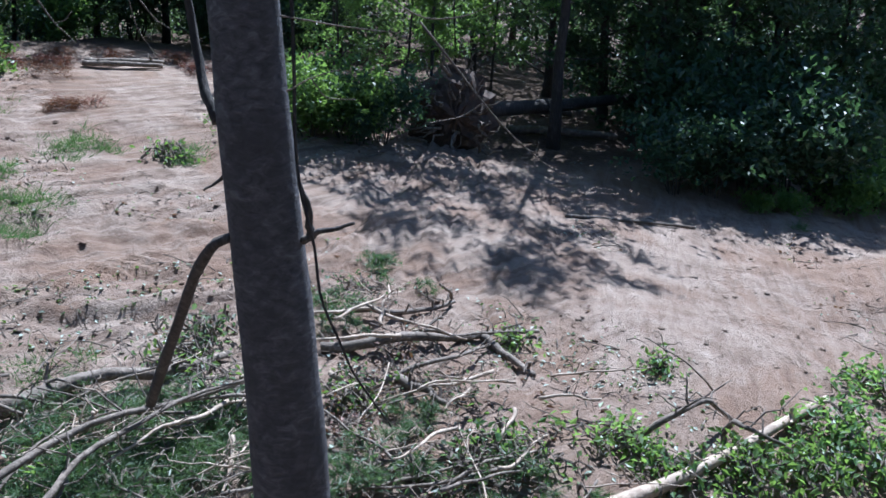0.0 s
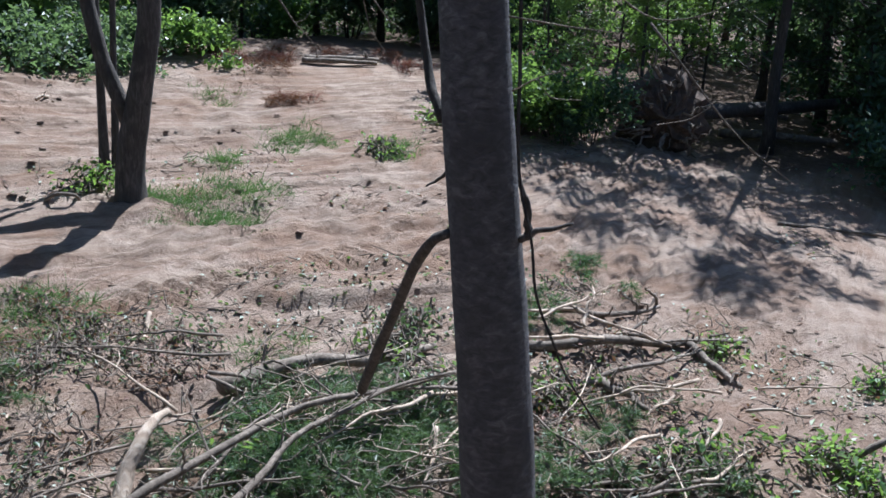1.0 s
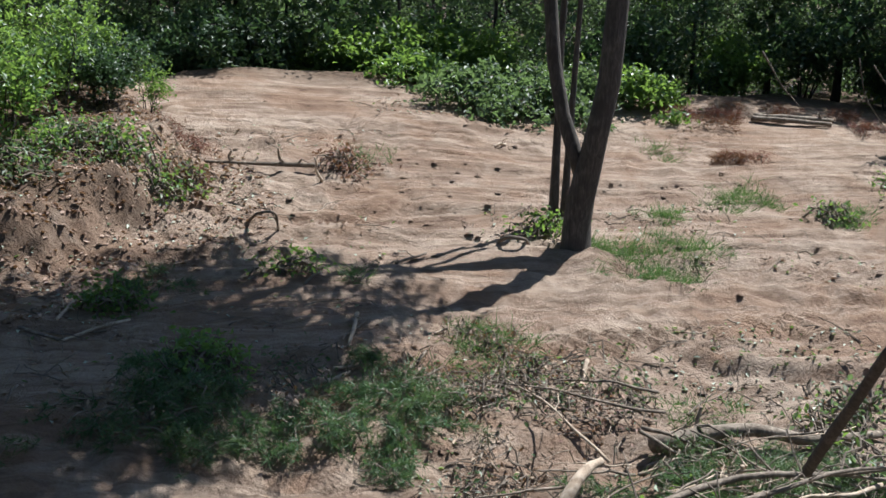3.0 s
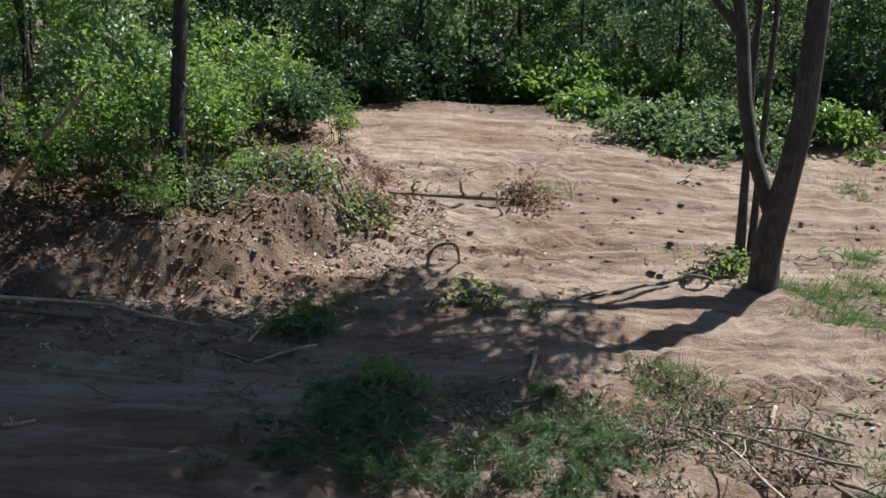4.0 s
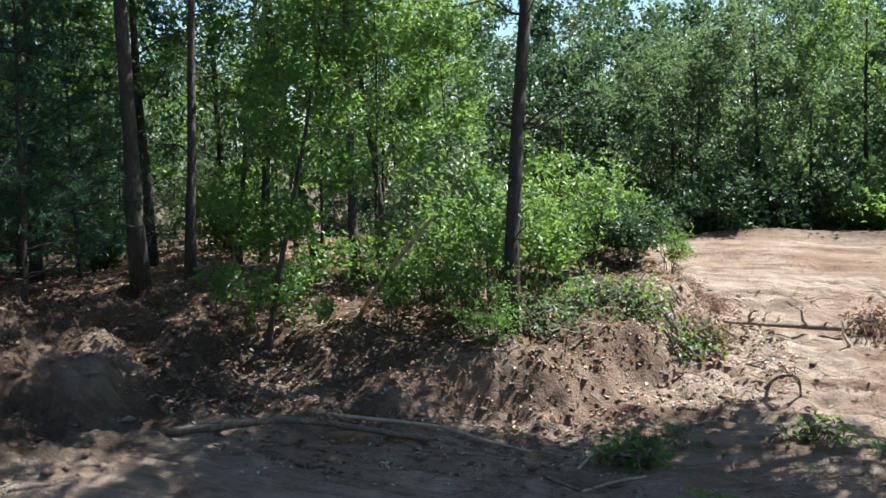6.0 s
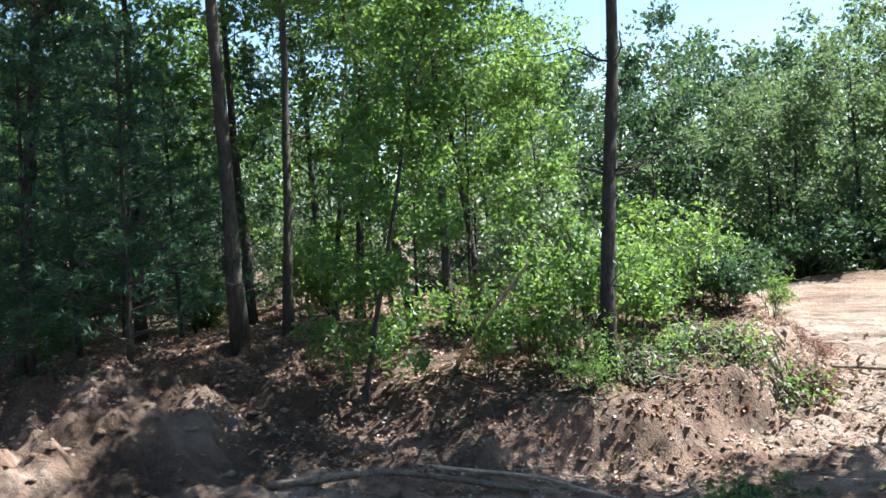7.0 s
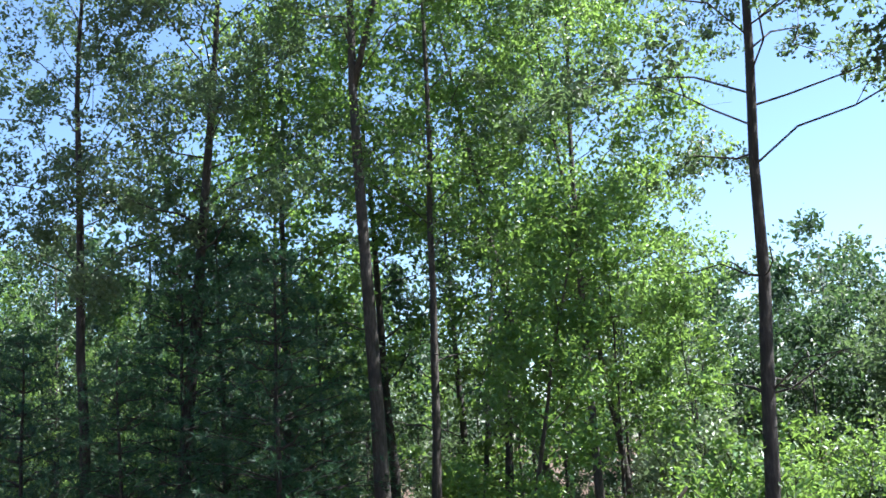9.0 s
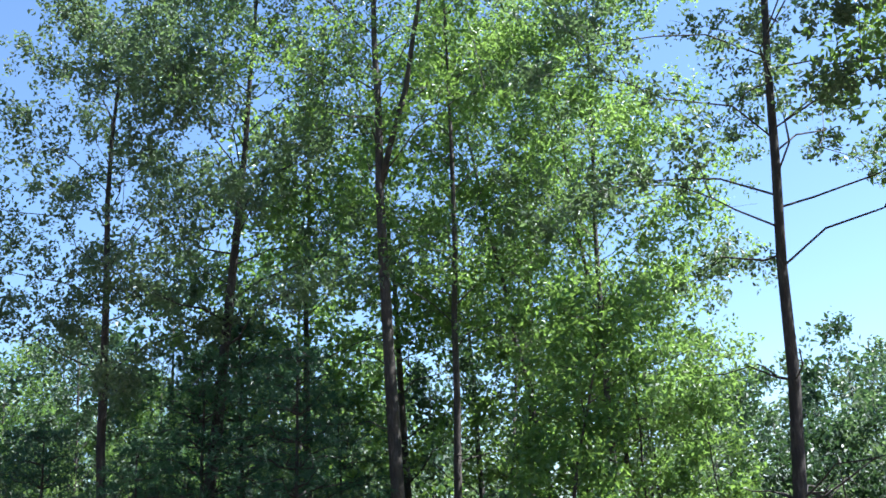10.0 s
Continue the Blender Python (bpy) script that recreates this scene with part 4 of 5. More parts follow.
# ---- brush, logs and sticks ----
def branch_thing(name, label, points, radii, mat, seed, twigs=0, twig_len=0.4, category="branch", group="", lift=0.0):
    """A fallen branch along a few places on the ground (x, y, height over it), with side twigs."""
    rnd = np.random.RandomState(seed)
    p3 = np.array([(x, y, ground_z(x, y) + h + lift) for x, y, h in points])
    p3[:, :2] *= 1 - (p3[:, 2:] - np.array([[ground_z(x, y)] for x, y, h in points])) / 4.94
    t = np.linspace(0, 1, len(p3))
    tt = np.linspace(0, 1, 14)
    p = np.stack([np.interp(tt, t, p3[:, k]) for k in range(3)], -1)
    p[1:-1] += rnd.normal(size=(12, 3)) * ((radii[0] * 0.5 + 0.01) if category == "branch" else radii[0] * 0.25)
    sway = (rnd.normal(size=3) if category == "branch" else np.zeros(3)) * np.array([0.026, 0.026, 0.012]) * np.linalg.norm(p[-1] - p[0])
    p += (sway if twigs else 0 * sway) * np.sin(np.linspace(0, 2 * np.pi, 14))[:, None]
    for _ in range(2):
        p[1:-1] = (p[:-2] + 2 * p[1:-1] + p[2:]) / 4
    root = thing(name, p[0], label, category, group)
    p = p - p[0]
    g = Geo()
    g.tube(p, np.interp(tt, (0, 1), radii), 9, 0.22, seed)
    part("stem", g, mat, root, "", True)
    for i in range(twigs):
        k = 3 + int(rnd.rand() * 10)
        w = rnd.normal(size=3)
        w[2] = abs(w[2]) * 0.6 + 0.1
        ln = twig_len * (0.5 + rnd.rand())
        q = curve_points(p[k], p[k] + w / np.linalg.norm(w) * ln, (0, 0, 0.05), 5, rnd, 0.03)
        tg = Geo()
        tg.tube(q, np.linspace(max(0.006, radii[1] * 0.7), 0.004, 5), 5, 0.1, i)
        part("twig", tg, mat, root)
    return root


def pine_brush(x, y, w, seed, mat=None, count=26, label="", name="pine_brush", needle=0.11, group="", per=15):
    """A heap of cut pine boughs."""
    mat = mat or NEEDLE
    rnd = np.random.RandomState(seed)
    root = thing(name, (x, y, ground_z(x, y)), label or "heap of cut green pine boughs on the soil", "brush", group or "cut pine boughs")
    bg, ng, roots, ways = Geo(), Geo(), [], []
    for i in range(count):
        a = rnd.rand() * 6.3
        s = np.array([rnd.normal() * w * 0.5, rnd.normal() * w * 0.5, 0])
        e = s + np.array([math.cos(a), math.sin(a), 0]) * w * (0.4 + 0.5 * rnd.rand())
        for q in (s, e):
            q[2] = ground_z(x + q[0], y + q[1]) - root.location[2] + 0.04 + 0.3 * w * rnd.rand() * math.exp(-(q[0] ** 2 + q[1] ** 2) / (w * w))
        p = curve_points(s, e, (0, 0, 0.08), 7, rnd, 0.02)
        bg.tube(p, np.linspace(0.012, 0.004, 7), 4, 0, i, cap=False)
        for q in p[1:]:
            for _ in range(3):
                tw = q + rnd.normal(size=3) * np.array([0.06, 0.06, 0.025])
                roots.append(np.repeat(tw[None], per, 0))
                wy = rnd.normal(size=(per, 3)) * 0.8 + np.array([math.cos(a), math.sin(a), 0.25]) * 1.0
                ways.append(wy)
    ng.blades(np.concatenate(roots), np.concatenate(ways), needle, 0.0065, rnd, 0.12)
    tagged(part("boughwork", bg, DEADWOOD, root), kind="stuff")
    part("foliage", ng, mat, root)
    return root


def grass_clump(x, y, w, seed, mat=None, label="tuft of green grass on the bare soil", blade=0.28, count=900):
    rnd = np.random.RandomState(seed)
    root = thing("grass_tuft", (x, y, ground_z(x, y)), label, "grass", "grass tufts")
    knots = rnd.normal(size=(14, 2)) * w * 0.5
    n = knots[rnd.randint(0, 14, count)] + rnd.normal(size=(count, 2)) * w * 0.16
    z = surface(x + n[:, 0], y + n[:, 1]) - root.location[2]
    g = Geo()
    ways = rnd.normal(size=(count, 3)) * 0.8 + np.array([0.2, -0.1, 0.8])
    g.blades(np.column_stack([n, z - 0.01]), ways, blade, 0.011, rnd, 0.3)
    part("grass_clump", g, mat or GRASS, root)
    return root


def leaf_heap(x, y, w, h, leaves, size, mat, seed, label, name="brush_heap", group="brush heaps"):
    """Cut leafy branches thrown together."""
    rnd = np.random.RandomState(seed)
    root = thing(name, (x, y, ground_z(x, y)), label, "brush", group)
    sg, lg, tips = Geo(), Geo(), []
    for i in range(22):
        a = rnd.rand() * 6.3
        s = rnd.normal(size=2) * w * 0.35
        e = s + np.array([math.cos(a), math.sin(a)]) * w * (0.4 + 0.5 * rnd.rand())
        z0, z1 = (h * (0.15 + 0.8 * rnd.rand()) * max(0.12, 1 - (q @ q) / (w * w * 1.3)) for q in (s, e))
        p = curve_points((*s, z0 * 0.5), (*e, z1), (0, 0, h * 0.12), 7, rnd, 0.04)
        p[:, 2] += surface(x + p[:, 0], y + p[:, 1]) - root.location[2]
        sg = Geo()
        sg.tube(p, np.linspace(0.02, 0.006, 7) * (0.55 if h < 0.2 else 1.0), 4, 0, i, cap=False)
        part("stick", sg, DEADWOOD, root)
        tips.extend(p[1:])
    lg.leaves(spray(tips, rnd, max(1, leaves // len(tips)), 0.08 + 0.05 * w), size, rnd, 0.5)
    part("foliage", lg, mat, root)
    return root


# heap of leafy branches at the far side and rusty brush beside it
for i, ((x, y), w, h) in enumerate((((-11.55, 17.50), 1.1, 1.0), ((-10.92, 18.16), 1.2, 1.15), ((-10.22, 19.20), 1.1, 0.9), ((-9.30, 20.23), 1.1, 0.95), ((-13.49, 18.44), 1.0, 0.7))):
    leaf_heap(x, y, w, h, 2600, 0.13, LEAF_GREY if i < 3 else LEAF, 70 + i, "heap of cut leafy branches with wilting leaves")
for i, ((x, y), w) in enumerate((((-8.38, 20.44), 0.5), ((-7.69, 20.25), 0.45), ((-7.83, 21.63), 0.5), ((-6.91, 22.26), 0.45), ((-5.94, 22.95), 0.35), ((-5.17, 22.28), 0.4), ((-7.76, 21.08), 0.4), ((-0.36, 21.38), 0.8), ((-12.58, 10.93), 0.4), ((-11.37, 10.05), 0.4), ((-6.45, 18.42), 0.35), ((-6.57, 18.10), 0.3))):
    pine_brush(x, y, w * 0.85, 90 + i, LEAF_RED, 12, "tuft of rusty dead brush with roots", "dead_brush", 0.17, "dead brush tufts", 3)

# long fallen branches round the near tree
branch_thing("fallen_branch", "thick dark fallen limb lying on the soil", [(*(-3.75, 8.40), 0.08), (*(-3.44, 8.89), 0.1), (*(-2.63, 9.56), 0.07), (*(-2.10, 10.03), 0.05)], (0.085, 0.035), DEADWOOD, 101, 3)
branch_thing("broken_snag", "pale broken snag with torn bark", [(*(-3.79, 6.47), 0.03), (*(-3.92, 7.00), 0.2), (*(-4.00, 7.47), 0.33), (*(-4.06, 7.92), 0.42)], (0.075, 0.03), PALEWOOD, 102, 0, 0.2, "dead wood")
branch_thing("fallen_branch", "long grey crooked branch on the brush", [(*(-3.84, 6.31), 0.3), (*(-3.50, 7.10), 0.4), (*(-3.03, 8.03), 0.4), (*(-2.27, 8.82), 0.36), (*(-1.78, 9.47), 0.3)], (0.04, 0.016), DEADWOOD, 103, 8, 0.5)
branch_thing("fallen_branch", "long grey branch with bare twigs", [(*(-3.05, 6.65), 0.3), (*(-3.01, 7.69), 0.4), (*(-2.43, 8.41), 0.36), (*(-1.76, 9.49), 0.35)], (0.034, 0.012), DEADWOOD, 104, 7, 0.45)
branch_thing("fallen_branch", "forked grey branch standing out of the brush", [(*(-3.05, 8.17), 0.0), (*(-3.00, 8.25), 0.25), (*(-2.99, 8.52), 0.42)], (0.04, 0.018), PALEWOOD, 105, 3, 0.25)
branch_thing("fallen_branch", "crooked branch lying on the sandy soil", [(*(-1.34, 11.23), 0.06), (*(-0.88, 11.36), 0.08), (*(-0.32, 11.62), 0.06), (*(0.16, 12.05), 0.05)], (0.045, 0.022), DEADWOOD, 106, 4, 0.3)
branch_thing("fallen_branch", "long dark branch lying on the sandy soil", [(*(-1.24, 10.44), 0.06), (*(-0.28, 10.74), 0.08), (*(0.54, 11.45), 0.1), (*(1.13, 11.61), 0.04)], (0.06, 0.024), DEADWOOD, 107, 6, 0.35)
branch_thing("fallen_branch", "grey branch with split end", [(*(0.47, 11.30), 0.05), (*(0.74, 10.93), 0.05), (*(1.02, 10.58), 0.04)], (0.05, 0.03), DEADWOOD, 108, 1, 0.2)
branch_thing("fallen_branch", "short thick broken branch end", [(*(-0.44, 9.99), 0.06), (*(-0.18, 9.78), 0.06), (*(0.07, 9.61), 0.05)], (0.055, 0.03), DEADWOOD, 109, 3, 0.4)
branch_thing("fallen_branch", "arched thin branch over the soil", [(*(-0.44, 9.99), 0.05), (*(-0.14, 10.36), 0.15), (*(0.38, 10.82), 0.12), (*(0.62, 11.23), 0.05)], (0.03, 0.012), DEADWOOD, 110, 4, 0.35)
branch_thing("fallen_branch", "thin branch lying in the brush", [(*(-1.08, 9.83), 0.05), (*(-0.67, 9.66), 0.05), (*(-0.55, 9.59), 0.03)], (0.03, 0.012), PALEWOOD, 111, 2, 0.3)
branch_thing("fallen_branch", "thin pole across the brush", [(*(-0.91, 8.59), 0.06), (*(-0.36, 8.56), 0.1), (*(0.14, 8.76), 0.05)], (0.018, 0.008), DEADWOOD, 112, 3, 0.3)
branch_thing("fallen_branch", "thin bent branch over the low plants", [(*(0.00, 8.04), 0.05), (*(0.40, 8.60), 0.2), (*(0.93, 8.97), 0.05)], (0.022, 0.01), DEADWOOD, 113, 3, 0.3)
branch_thing("fallen_log", "pale debarked log among green plants", [(*(1.41, 8.21), 0.1), (*(2.23, 8.89), 0.12), (*(3.06, 9.64), 0.12), (*(4.25, 10.84), 0.1)], (0.075, 0.045), PALEWOOD, 114, 2, 0.3, "log")
branch_thing("fallen_branch", "crooked dark branch arched over plants", [(*(1.96, 9.47), 0.05), (*(2.39, 9.99), 0.3), (*(2.87, 10.33), 0.3), (*(3.04, 10.03), 0.05)], (0.035, 0.02), DEADWOOD, 115, 5, 0.4)
branch_thing("fallen_branch", "forked dark branch among green plants", [(*(2.85, 9.74), 0.0), (*(2.98, 10.01), 0.25), (*(3.20, 9.96), 0.3), (*(3.54, 9.73), 0.1)], (0.035, 0.015), DEADWOOD, 116, 5, 0.45)
branch_thing("thin_stem", "thin bent bare stem rising from the plants", [(*(2.93, 10.54), 0.0), (*(2.83, 10.82), 0.18), (*(2.65, 11.31), 0.3), (*(2.38, 11.66), 0.35)], (0.012, 0.006), DEADWOOD, 117, 2, 0.2)
branch_thing("stick", "bare stick standing in the soil", [(*(0.13, 12.09), 0.0), (*(0.06, 12.23), 0.2), (*(-0.02, 12.38), 0.34)], (0.02, 0.012), DEADWOOD, 118)
for i, (x, y, h, dx) in enumerate(((-4.33, 6.25, 0.4, 0.05), (-4.2, 6.35, 0.36, 0.14), (-4.75, 5.9, 0.22, -0.06))):
    branch_thing("broken_stub", "dark broken stub standing in the soil", [(x, y, -0.05), (x + dx * 0.5, y + 0.03, h * 0.5), (x + dx, y + 0.05, h)], (0.028, 0.016), DEADWOOD, 170 + i, 0, 0.2, "dead wood", "broken stubs")
# short sticks on the open soil
for i, (a, b, r, m) in enumerate((((-7.17, 8.42), (-6.84, 7.87), 0.025, PALEWOOD), ((-4.90, 9.36), (-4.75, 8.91), 0.025, PALEWOOD), ((-6.71, 7.48), (-6.49, 7.85), 0.02, PALEWOOD), ((-6.59, 7.17), (-6.59, 7.58), 0.025, PALEWOOD), ((-6.44, 8.82), (-6.39, 9.01), 0.015, PALEWOOD), ((-6.09, 7.87), (-6.21, 8.33), 0.02, DEADWOOD), ((-5.42, 8.14), (-5.54, 8.65), 0.015, DEADWOOD), ((-5.29, 8.24), (-4.81, 8.50), 0.015, DEADWOOD), ((-9.03, 6.06), (-8.91, 6.84), 0.02, PALEWOOD), ((-9.46, 6.35), (-9.83, 6.85), 0.02, PALEWOOD), ((-9.30, 3.60), (-9.22, 3.86), 0.02, PALEWOOD), ((-9.81, 15.49), (-9.75, 15.77), 0.03, PALEWOOD), ((-7.88, 10.06), (-7.82, 10.63), 0.02, DEADWOOD), ((-7.40, 21.65), (-5.99, 22.46), 0.06, DEADWOOD), ((-7.38, 21.77), (-6.04, 22.74), 0.07, DEADWOOD), ((0.98, 24.05), (2.84, 24.59), 0.09, DEADWOOD), ((1.27, 22.06), (3.62, 22.70), 0.1, DEADWOOD), ((1.91, 16.37), (4.11, 16.93), 0.03, DEADWOOD), ((-9.49, 5.94), (-8.99, 6.09), 0.02, DEADWOOD))):
    mid = ((a[0] + b[0]) / 2, (a[1] + b[1]) / 2)
    branch_thing("stick", "pale broken stick lying on the soil" if m is PALEWOOD else "dark broken stick lying on the soil", [(*a, r * 0.8), (*mid, r * 1.3), (*b, r)], (r, r * 0.7), m, 130 + i, 1, 0.15, "stick", "loose sticks")
branch_thing("fallen_log", "long thin log with a torn root end on the bank", [(*(-12.16, 11.00), 0.04), (*(-11.50, 11.56), 0.06), (*(-10.88, 12.15), 0.06)], (0.02, 0.04), DEADWOOD, 160, 4, 0.3, "log")
branch_thing("fallen_pole", "long thin dead pole at the foot of the bank", [(*(-12.79, 2.89), 0.05), (*(-11.90, 4.12), 0.12), (*(-10.88, 5.34), 0.05)], (0.05, 0.03), DEADWOOD, 161, 3, 0.4, "log")
branch_thing("fallen_pole", "thin grey pole at the foot of the bank", [(*(-12.04, 4.60), 0.1), (*(-11.14, 5.63), 0.12), (*(-10.18, 6.26), 0.05)], (0.025, 0.015), PALEWOOD, 162, 2, 0.3, "log")
branch_thing("leaning_pole", "dead pole leaning in the undergrowth", [(*(-14.04, 5.99), 0.0), (*(-14.71, 6.78), 0.6), (*(-15.35, 7.81), 1.1)], (0.035, 0.02), PALEWOOD, 163, 2, 0.3, "log")
branch_thing("root_loop", "dark root arched out of the soil", [(*(-7.39, 11.67), 0.0), (*(-7.35, 11.77), 0.16), (*(-7.10, 11.87), 0.12), (*(-7.01, 11.87), 0.0)], (0.025, 0.018), DEADWOOD, 164, 0, 0.3, "root")
branch_thing("root_loop", "dark arched roots standing out of the soil", [(*(-10.17, 9.88), 0.0), (*(-10.09, 9.96), 0.25), (*(-9.92, 10.13), 0.28), (*(-9.61, 9.85), 0.0)], (0.02, 0.015), DEADWOOD, 165, 3, 0.3, "root")

branch_thing("stick", "pale stick standing beside the log", [(*(-10.41, 11.64), 0.0), (*(-10.71, 11.89), 0.15), (*(-10.98, 12.13), 0.28)], (0.025, 0.015), PALEWOOD, 166)
leaf_heap(*(-10.58, 12.44), 0.45, 0.35, 500, 0.07, LEAF_DRY, 167, "clump of torn roots and dry grass", "root_clump", "root clumps")
leaf_heap(*(-11.70, 10.02), 0.5, 0.4, 300, 0.07, LEAF_DRY, 168, "clump of torn roots on the bank", "root_clump", "root clumps")
for i, (x, y) in enumerate(((-12.6, 8.3), (-12.4, 8.95), (-11.95, 9.4), (-12.3, 7.8), (-12.9, 8.9))):
    leaf_heap(x, y, 0.6, 0.4, 520, 0.08, LEAF_GREY if i % 2 else LEAF, 580 + i, "tangle of wilting leafy twigs on the crest of the bank", "brush_heap", "bank brush")
# loose grey branches lying over the brush
brush_rng = random.Random(9)
for i in range(84):
    if i < 54:
        x, y = brush_rng.uniform(-4.2, -1.3), brush_rng.uniform(6.4, 9.3)
    else:
        x, y = brush_rng.uniform(-1.2, 1.6), brush_rng.uniform(7.5, 11.5)
    a, ln = brush_rng.gauss(0.7, 0.5) + (math.pi if brush_rng.random() < 0.5 else 0), brush_rng.uniform(0.6, 1.7)
    h0, h1 = brush_rng.uniform(0.05, 0.3), brush_rng.uniform(0.02, 0.35)
    r = brush_rng.uniform(0.008, 0.022)
    branch_thing("fallen_branch", "thin grey branch with bare twigs on the brush", [(x, y, h0), (x + ln * 0.5 * math.cos(a), y + ln * 0.5 * math.sin(a), (h0 + h1) / 2 + 0.06), (x + ln * math.cos(a), y + ln * math.sin(a), h1)], (r, r * 0.4), brush_rng.choice((DEADWOOD, PALEWOOD)), 400 + i, brush_rng.randrange(2, 6), 0.3, "branch", "loose branches")
# cut pine boughs
for i, ((x, y), w, n) in enumerate((((-3.20, 7.71), 0.7, 30), ((-2.70, 8.13), 0.6, 26), ((-2.15, 8.40), 0.6, 26), ((-2.10, 7.61), 0.7, 34), ((-2.72, 7.36), 0.6, 26), ((-1.64, 8.00), 0.6, 28), ((-0.60, 7.95), 0.5, 20), ((0.83, 8.36), 0.4, 16), ((-0.17, 9.02), 0.28, 10), ((-5.67, 6.87), 0.5, 22), ((-5.49, 7.39), 0.5, 22), ((-5.92, 6.49), 0.5, 20), ((-6.86, 5.68), 0.7, 26), ((-7.42, 5.83), 0.6, 22), ((-6.44, 6.02), 0.5, 18), ((-6.81, 5.53), 0.5, 18), ((-1.18, 11.07), 0.35, 12), ((-0.72, 12.64), 0.3, 10), ((-6.50, 7.69), 0.25, 8), ((-9.43, 7.40), 0.5, 14), ((-2.25, 8.14), 0.6, 26), ((-2.51, 7.37), 0.6, 26))):
    pine_brush(x, y, w, 200 + i, NEEDLE_CUT_LIT, int(n * 0.62))
for i, ((x, y), n) in enumerate((((-2.99, 7.52), 260), ((-2.37, 7.96), 260), ((-2.00, 8.85), 220), ((-2.44, 9.62), 200), ((-2.30, 7.30), 260), ((-1.97, 8.91), 220), ((-0.84, 9.46), 160), ((-0.33, 8.11), 200), ((0.24, 8.37), 220), ((0.80, 8.62), 200))):
    leaf_heap(x, y, 0.45, 0.3, n, 0.075, LEAF_GREY if i % 3 else LEAF, 500 + i, "cut oak twigs with wilting leaves on the brush", "leafy_twigs", "cut twigs")
for i, ((x, y), w, n) in enumerate((((-5.96, 9.03), 0.5, 90), ((-5.30, 8.82), 0.5, 70), ((-5.27, 7.96), 0.6, 110), ((-4.82, 8.55), 0.5, 60), ((-4.55, 7.16), 0.6, 110), ((-4.56, 6.54), 0.6, 130), ((-4.40, 8.40), 0.45, 50), ((-4.27, 8.97), 0.45, 40), ((-5.92, 7.72), 0.5, 90), ((-6.77, 7.02), 0.5, 90), ((-5.17, 8.81), 0.5, 50), ((-5.22, 8.02), 0.5, 60), ((-6.46, 6.57), 0.5, 80), ((-5.56, 7.70), 0.5, 60), ((-7.28, 5.54), 0.6, 90), ((-1.07, 11.93), 0.5, 60), ((-0.47, 10.61), 0.5, 50), ((0.14, 9.79), 0.5, 50), ((-0.90, 9.00), 0.5, 60))):
    leaf_heap(x, y, w, 0.16, int(n * 0.7), 0.055, LEAF_GREY if i % 2 else LEAF_DRY, 540 + i, "low tangle of broken twigs and wilted leaves", "twig_tangle", "twig tangles")
# leafy heaps and low plants
for i, ((x, y), w, h, n, m) in enumerate((((-9.31, 7.09), 0.45, 0.35, 700, LEAF), ((-7.48, 6.53), 0.45, 0.3, 600, LEAF_BRIGHT), ((-7.56, 6.58), 0.4, 0.3, 500, LEAF_BRIGHT), ((0.56, 8.94), 0.35, 0.25, 350, LEAF), ((1.75, 9.19), 0.4, 0.35, 600, LEAF_BRIGHT), ((2.22, 8.84), 0.4, 0.3, 500, LEAF), ((2.96, 9.05), 0.5, 0.4, 700, LEAF), ((4.09, 10.01), 0.6, 0.5, 1000, LEAF_BRIGHT), ((4.91, 11.25), 0.5, 0.4, 700, LEAF_BRIGHT), ((3.57, 9.13), 0.5, 0.4, 700, LEAF), ((4.24, 9.31), 0.6, 0.5, 900, LEAF), ((-2.40, 10.16), 0.4, 0.3, 350, LEAF_GREY), ((2.41, 10.92), 0.15, 0.15, 60, LEAF_BRIGHT), ((0.80, 11.23), 0.15, 0.15, 60, LEAF_BRIGHT), ((-6.98, 12.28), 0.4, 0.45, 500, LEAF), ((-3.58, 18.21), 0.6, 0.5, 700, LEAF), ((-8.58, 8.89), 0.4, 0.25, 300, LEAF), ((-7.66, 6.58), 0.35, 0.3, 400, LEAF_BRIGHT), ((-11.33, 9.96), 0.35, 0.4, 300, LEAF), ((-11.30, 9.34), 0.35, 0.4, 300, LEAF), ((-4.23, 16.06), 0.4, 0.3, 300, LEAF))):
    leaf_heap(x, y, w, h, int(n * 0.65), 0.085, m, 230 + i, "low green plant with broad leaves" if m is LEAF_BRIGHT else "cut leafy twigs lying on the soil", "leafy_plant", "low plants")
for i, ((x, y), w, n) in enumerate((((-6.02, 12.48), 0.5, 700), ((-5.40, 12.94), 0.6, 800), ((-5.48, 12.18), 0.5, 500), ((-6.24, 14.32), 0.3, 420), ((-5.63, 16.08), 0.6, 500), ((-4.14, 15.97), 0.3, 300), ((-5.97, 9.13), 0.45, 500), ((-5.85, 8.39), 0.5, 350), ((-3.66, 9.30), 0.4, 260), ((-5.31, 13.41), 0.6, 400), ((-5.59, 16.02), 0.6, 500), ((-4.08, 16.50), 0.35, 250), ((-5.87, 9.05), 0.4, 300), ((-10.71, 12.79), 0.5, 350), ((6.17, 17.97), 0.15, 120), ((-7.89, 17.87), 0.5, 250), ((-7.87, 9.24), 0.2, 120))):
    grass_clump(x, y, w, 260 + i, None, count=n)


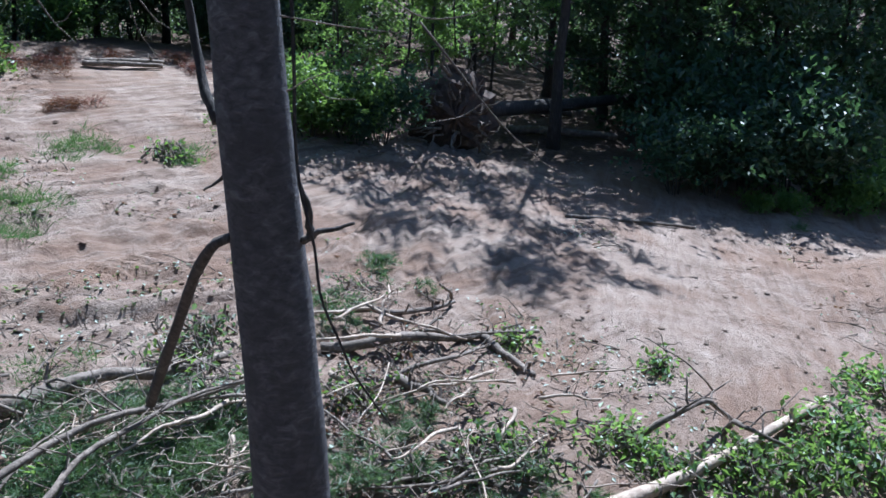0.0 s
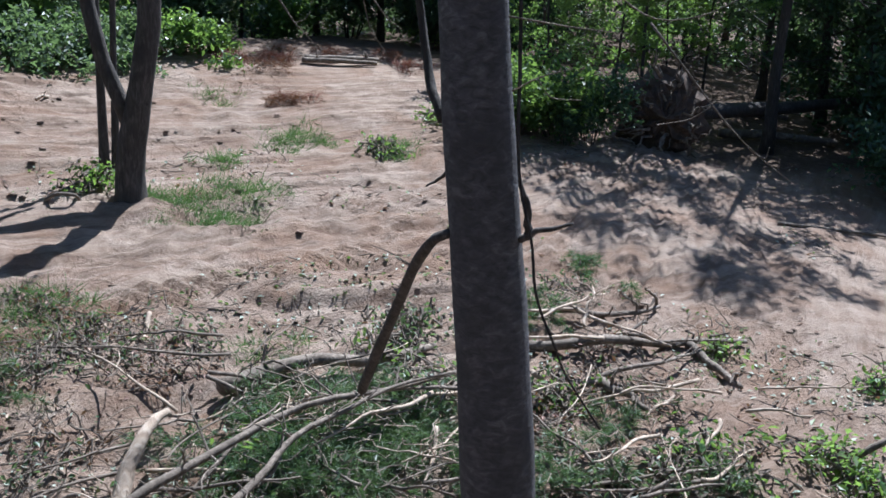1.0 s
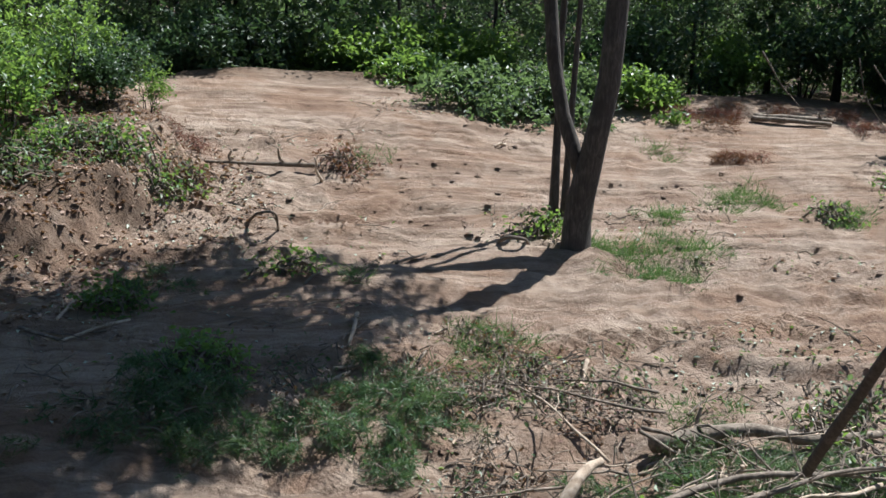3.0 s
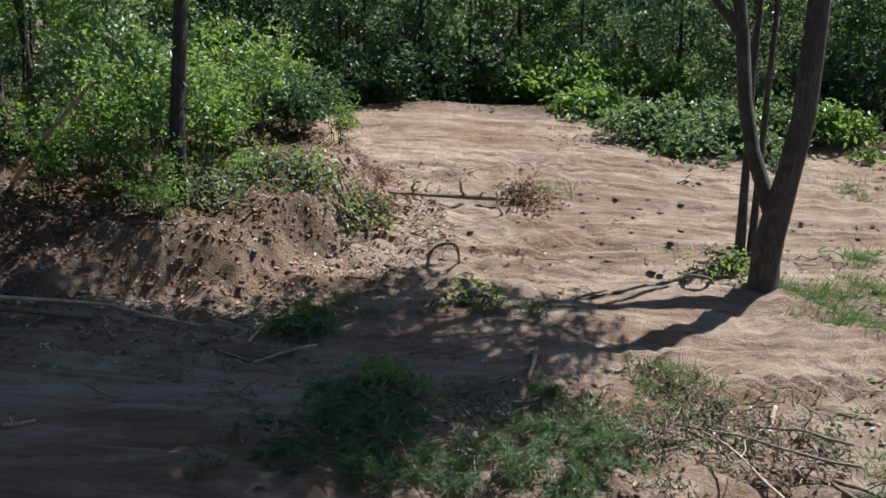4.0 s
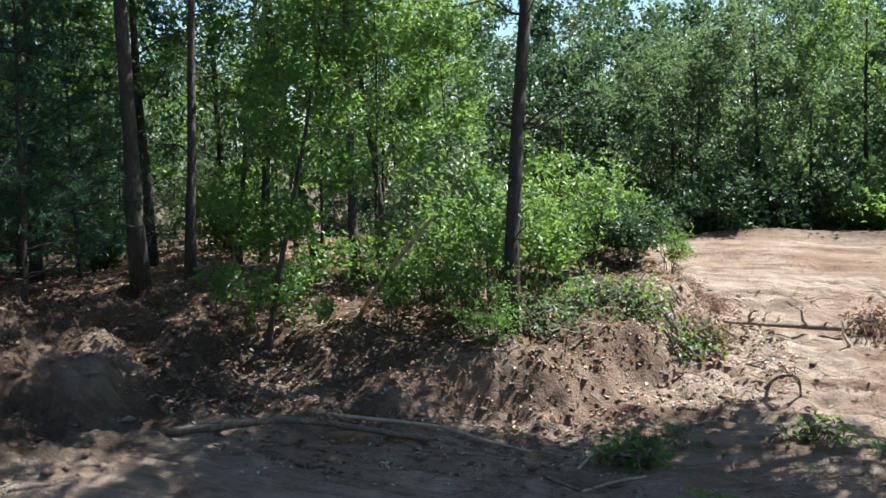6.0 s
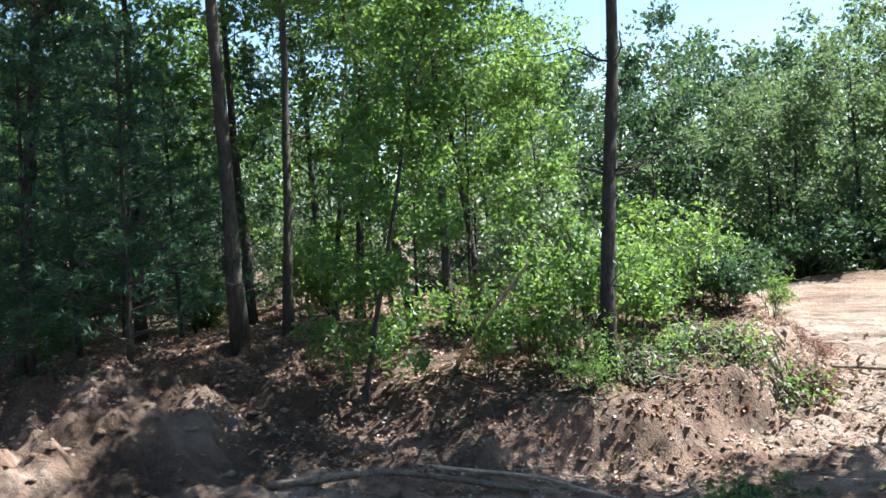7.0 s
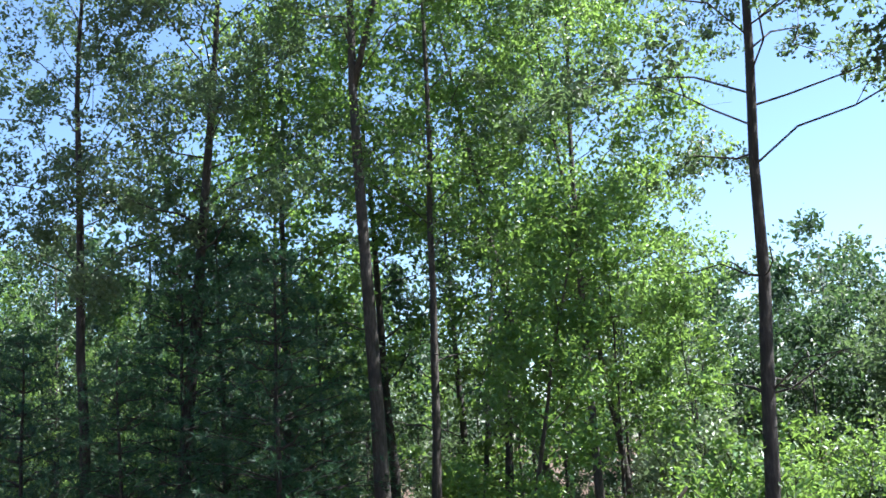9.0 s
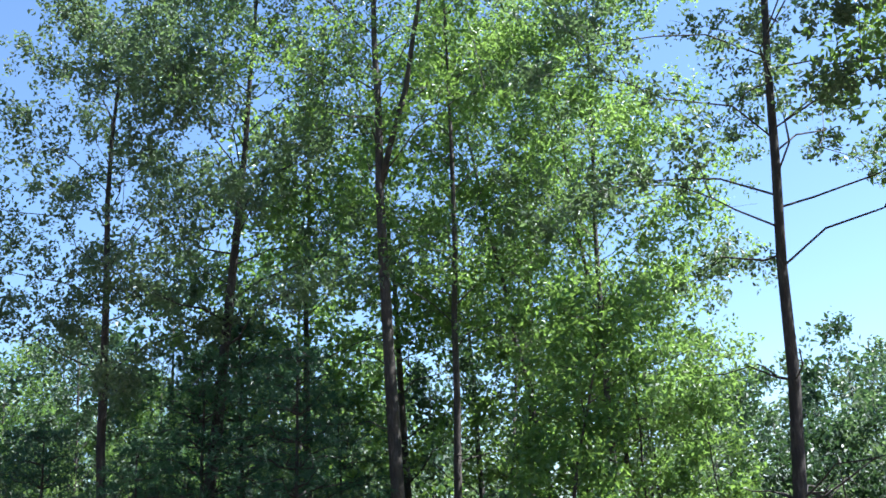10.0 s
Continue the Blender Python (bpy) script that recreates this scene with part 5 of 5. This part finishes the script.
# ---- litter: leaves, clods and twigs ----
def litter():
    rnd = np.random.RandomState(300)

    def on_ground(n, box, keep):
        x, y = rnd.uniform(box[0], box[1], n * 4), rnd.uniform(box[2], box[3], n * 4)
        ok = keep(x, y)
        x, y = x[ok][:n], y[ok][:n]
        return np.column_stack([x, y, surface(x, y)])
    open_ground = lambda x, y: (forest_side(x, y) < 0.3) & (y < 21)
    patchy = lambda x, y: open_ground(x, y) & (fbm(x * 0.5, y * 0.5, 2, 3) > 0.1)
    near = lambda x, y: (np.hypot(x + 1, y - 8) < 4.5) & (fbm(x * 0.8, y * 0.8, 2, 2) > -0.2)
    wood = lambda x, y: forest_side(x, y) > 0.2
    for name, label, mat, size, places in (
            ("scattered_leaves", "pale upturned leaves scattered over the soil", LEAF_PALE, 0.06, (on_ground(700, (-13, 6, 5, 20), patchy), on_ground(900, (-6, 4, 5, 13), near), on_ground(500, (-15.5, -9.5, 3.0, 11.5), lambda x, y: (forest_side(x, y) > -2.2) & (forest_side(x, y) < 1.5)))),
            ("scattered_leaves", "green torn leaves scattered over the soil", LEAF, 0.06, (on_ground(350, (-13, 6, 5, 20), patchy), on_ground(900, (-6, 4, 5, 13), near))),
            ("leaf_litter", "brown dry leaf litter under the trees", LEAF_DRY, 0.085, (on_ground(26000, (-24, -11, -3, 14), wood), on_ground(1500, (-15.5, -9.5, 3.0, 11.5), lambda x, y: (forest_side(x, y) > -1.8) & (forest_side(x, y) < 0.5)), on_ground(700, (-13, 6, 5, 20), patchy)))):
        g = Geo()
        p = np.concatenate(places)
        p[:, 2] += 0.015
        g.leaves(p, size, rnd, 1.6)
        ob = new(name, g.mesh(name, mat))
        tagged(ob, label, "leaves", kind="stuff")
    # clods of soil
    g = Geo()
    base = np.array([(1, 0, 0), (0.3, 0.95, 0.05), (-0.8, 0.6, 0), (-0.8, -0.6, 0.05), (0.3, -0.95, 0), (0.1, 0, 0.75), (0, 0, -0.5)], float)
    tri = [(i, (i + 1) % 5, 5) for i in range(5)] + [((i + 1) % 5, i, 6) for i in range(5)]
    for c in on_ground(5200, (-14, 8, 4.5, 20), lambda x, y: open_ground(x, y) & (fbm(x * 0.45 + 5, y * 0.45, 3, 1) > -0.25)):
        s = 0.01 + 0.042 * rnd.rand() ** 6
        a = rnd.rand() * 6.3
        m = np.array([[math.cos(a), -math.sin(a), 0], [math.sin(a), math.cos(a), 0], [0, 0, 1]])
        g.add((base * (0.6 + 0.8 * rnd.rand(7, 3))) @ m.T * s * np.array([1.3, 1.3, 0.6]) + c, tri)
    for c in on_ground(900, (-18, -9.5, -1.0, 11.0), lambda x, y: (np.hypot(x + 15, y - 1.4) < 3.2) | ((forest_side(x, y) > -1.8) & (forest_side(x, y) < 0.3))):
        s = 0.015 + 0.065 * rnd.rand() ** 5
        g.add((base * (0.6 + 0.8 * rnd.rand(7, 3))) * s * np.array([1.3, 1.3, 0.9]) + c, tri)
    tagged(new("clods", g.mesh("clods", SOIL, True)), "small clods and crumbs of broken soil", "soil", kind="stuff")
    # twigs
    g = Geo()
    spots = np.concatenate([on_ground(700, (-13, 7, 4.5, 20), patchy), on_ground(420, (-6, 4, 5, 13), near), on_ground(700, (-22, -11, -2, 13), wood)])
    for i, c in enumerate(spots):
        a, ln = rnd.rand() * 6.3, 0.08 + 0.5 * rnd.rand() ** 2
        e = c + np.array([math.cos(a) * ln, math.sin(a) * ln, 0])
        e[2] = ground_z(e[0], e[1]) + 0.02 + 0.1 * rnd.rand() ** 3
        p = curve_points(c + np.array([0, 0, 0.012]), e, (0, 0, 0.02), 4, rnd, ln * 0.05)
        g.tube(p, np.linspace(0.007, 0.003, 4) * (0.6 + rnd.rand()), 4, 0, i, cap=False)
    tagged(new("twig_litter", g.mesh("twig_litter", DEADWOOD)), "small broken twigs strewn over the ground", "twigs", kind="stuff")


litter()
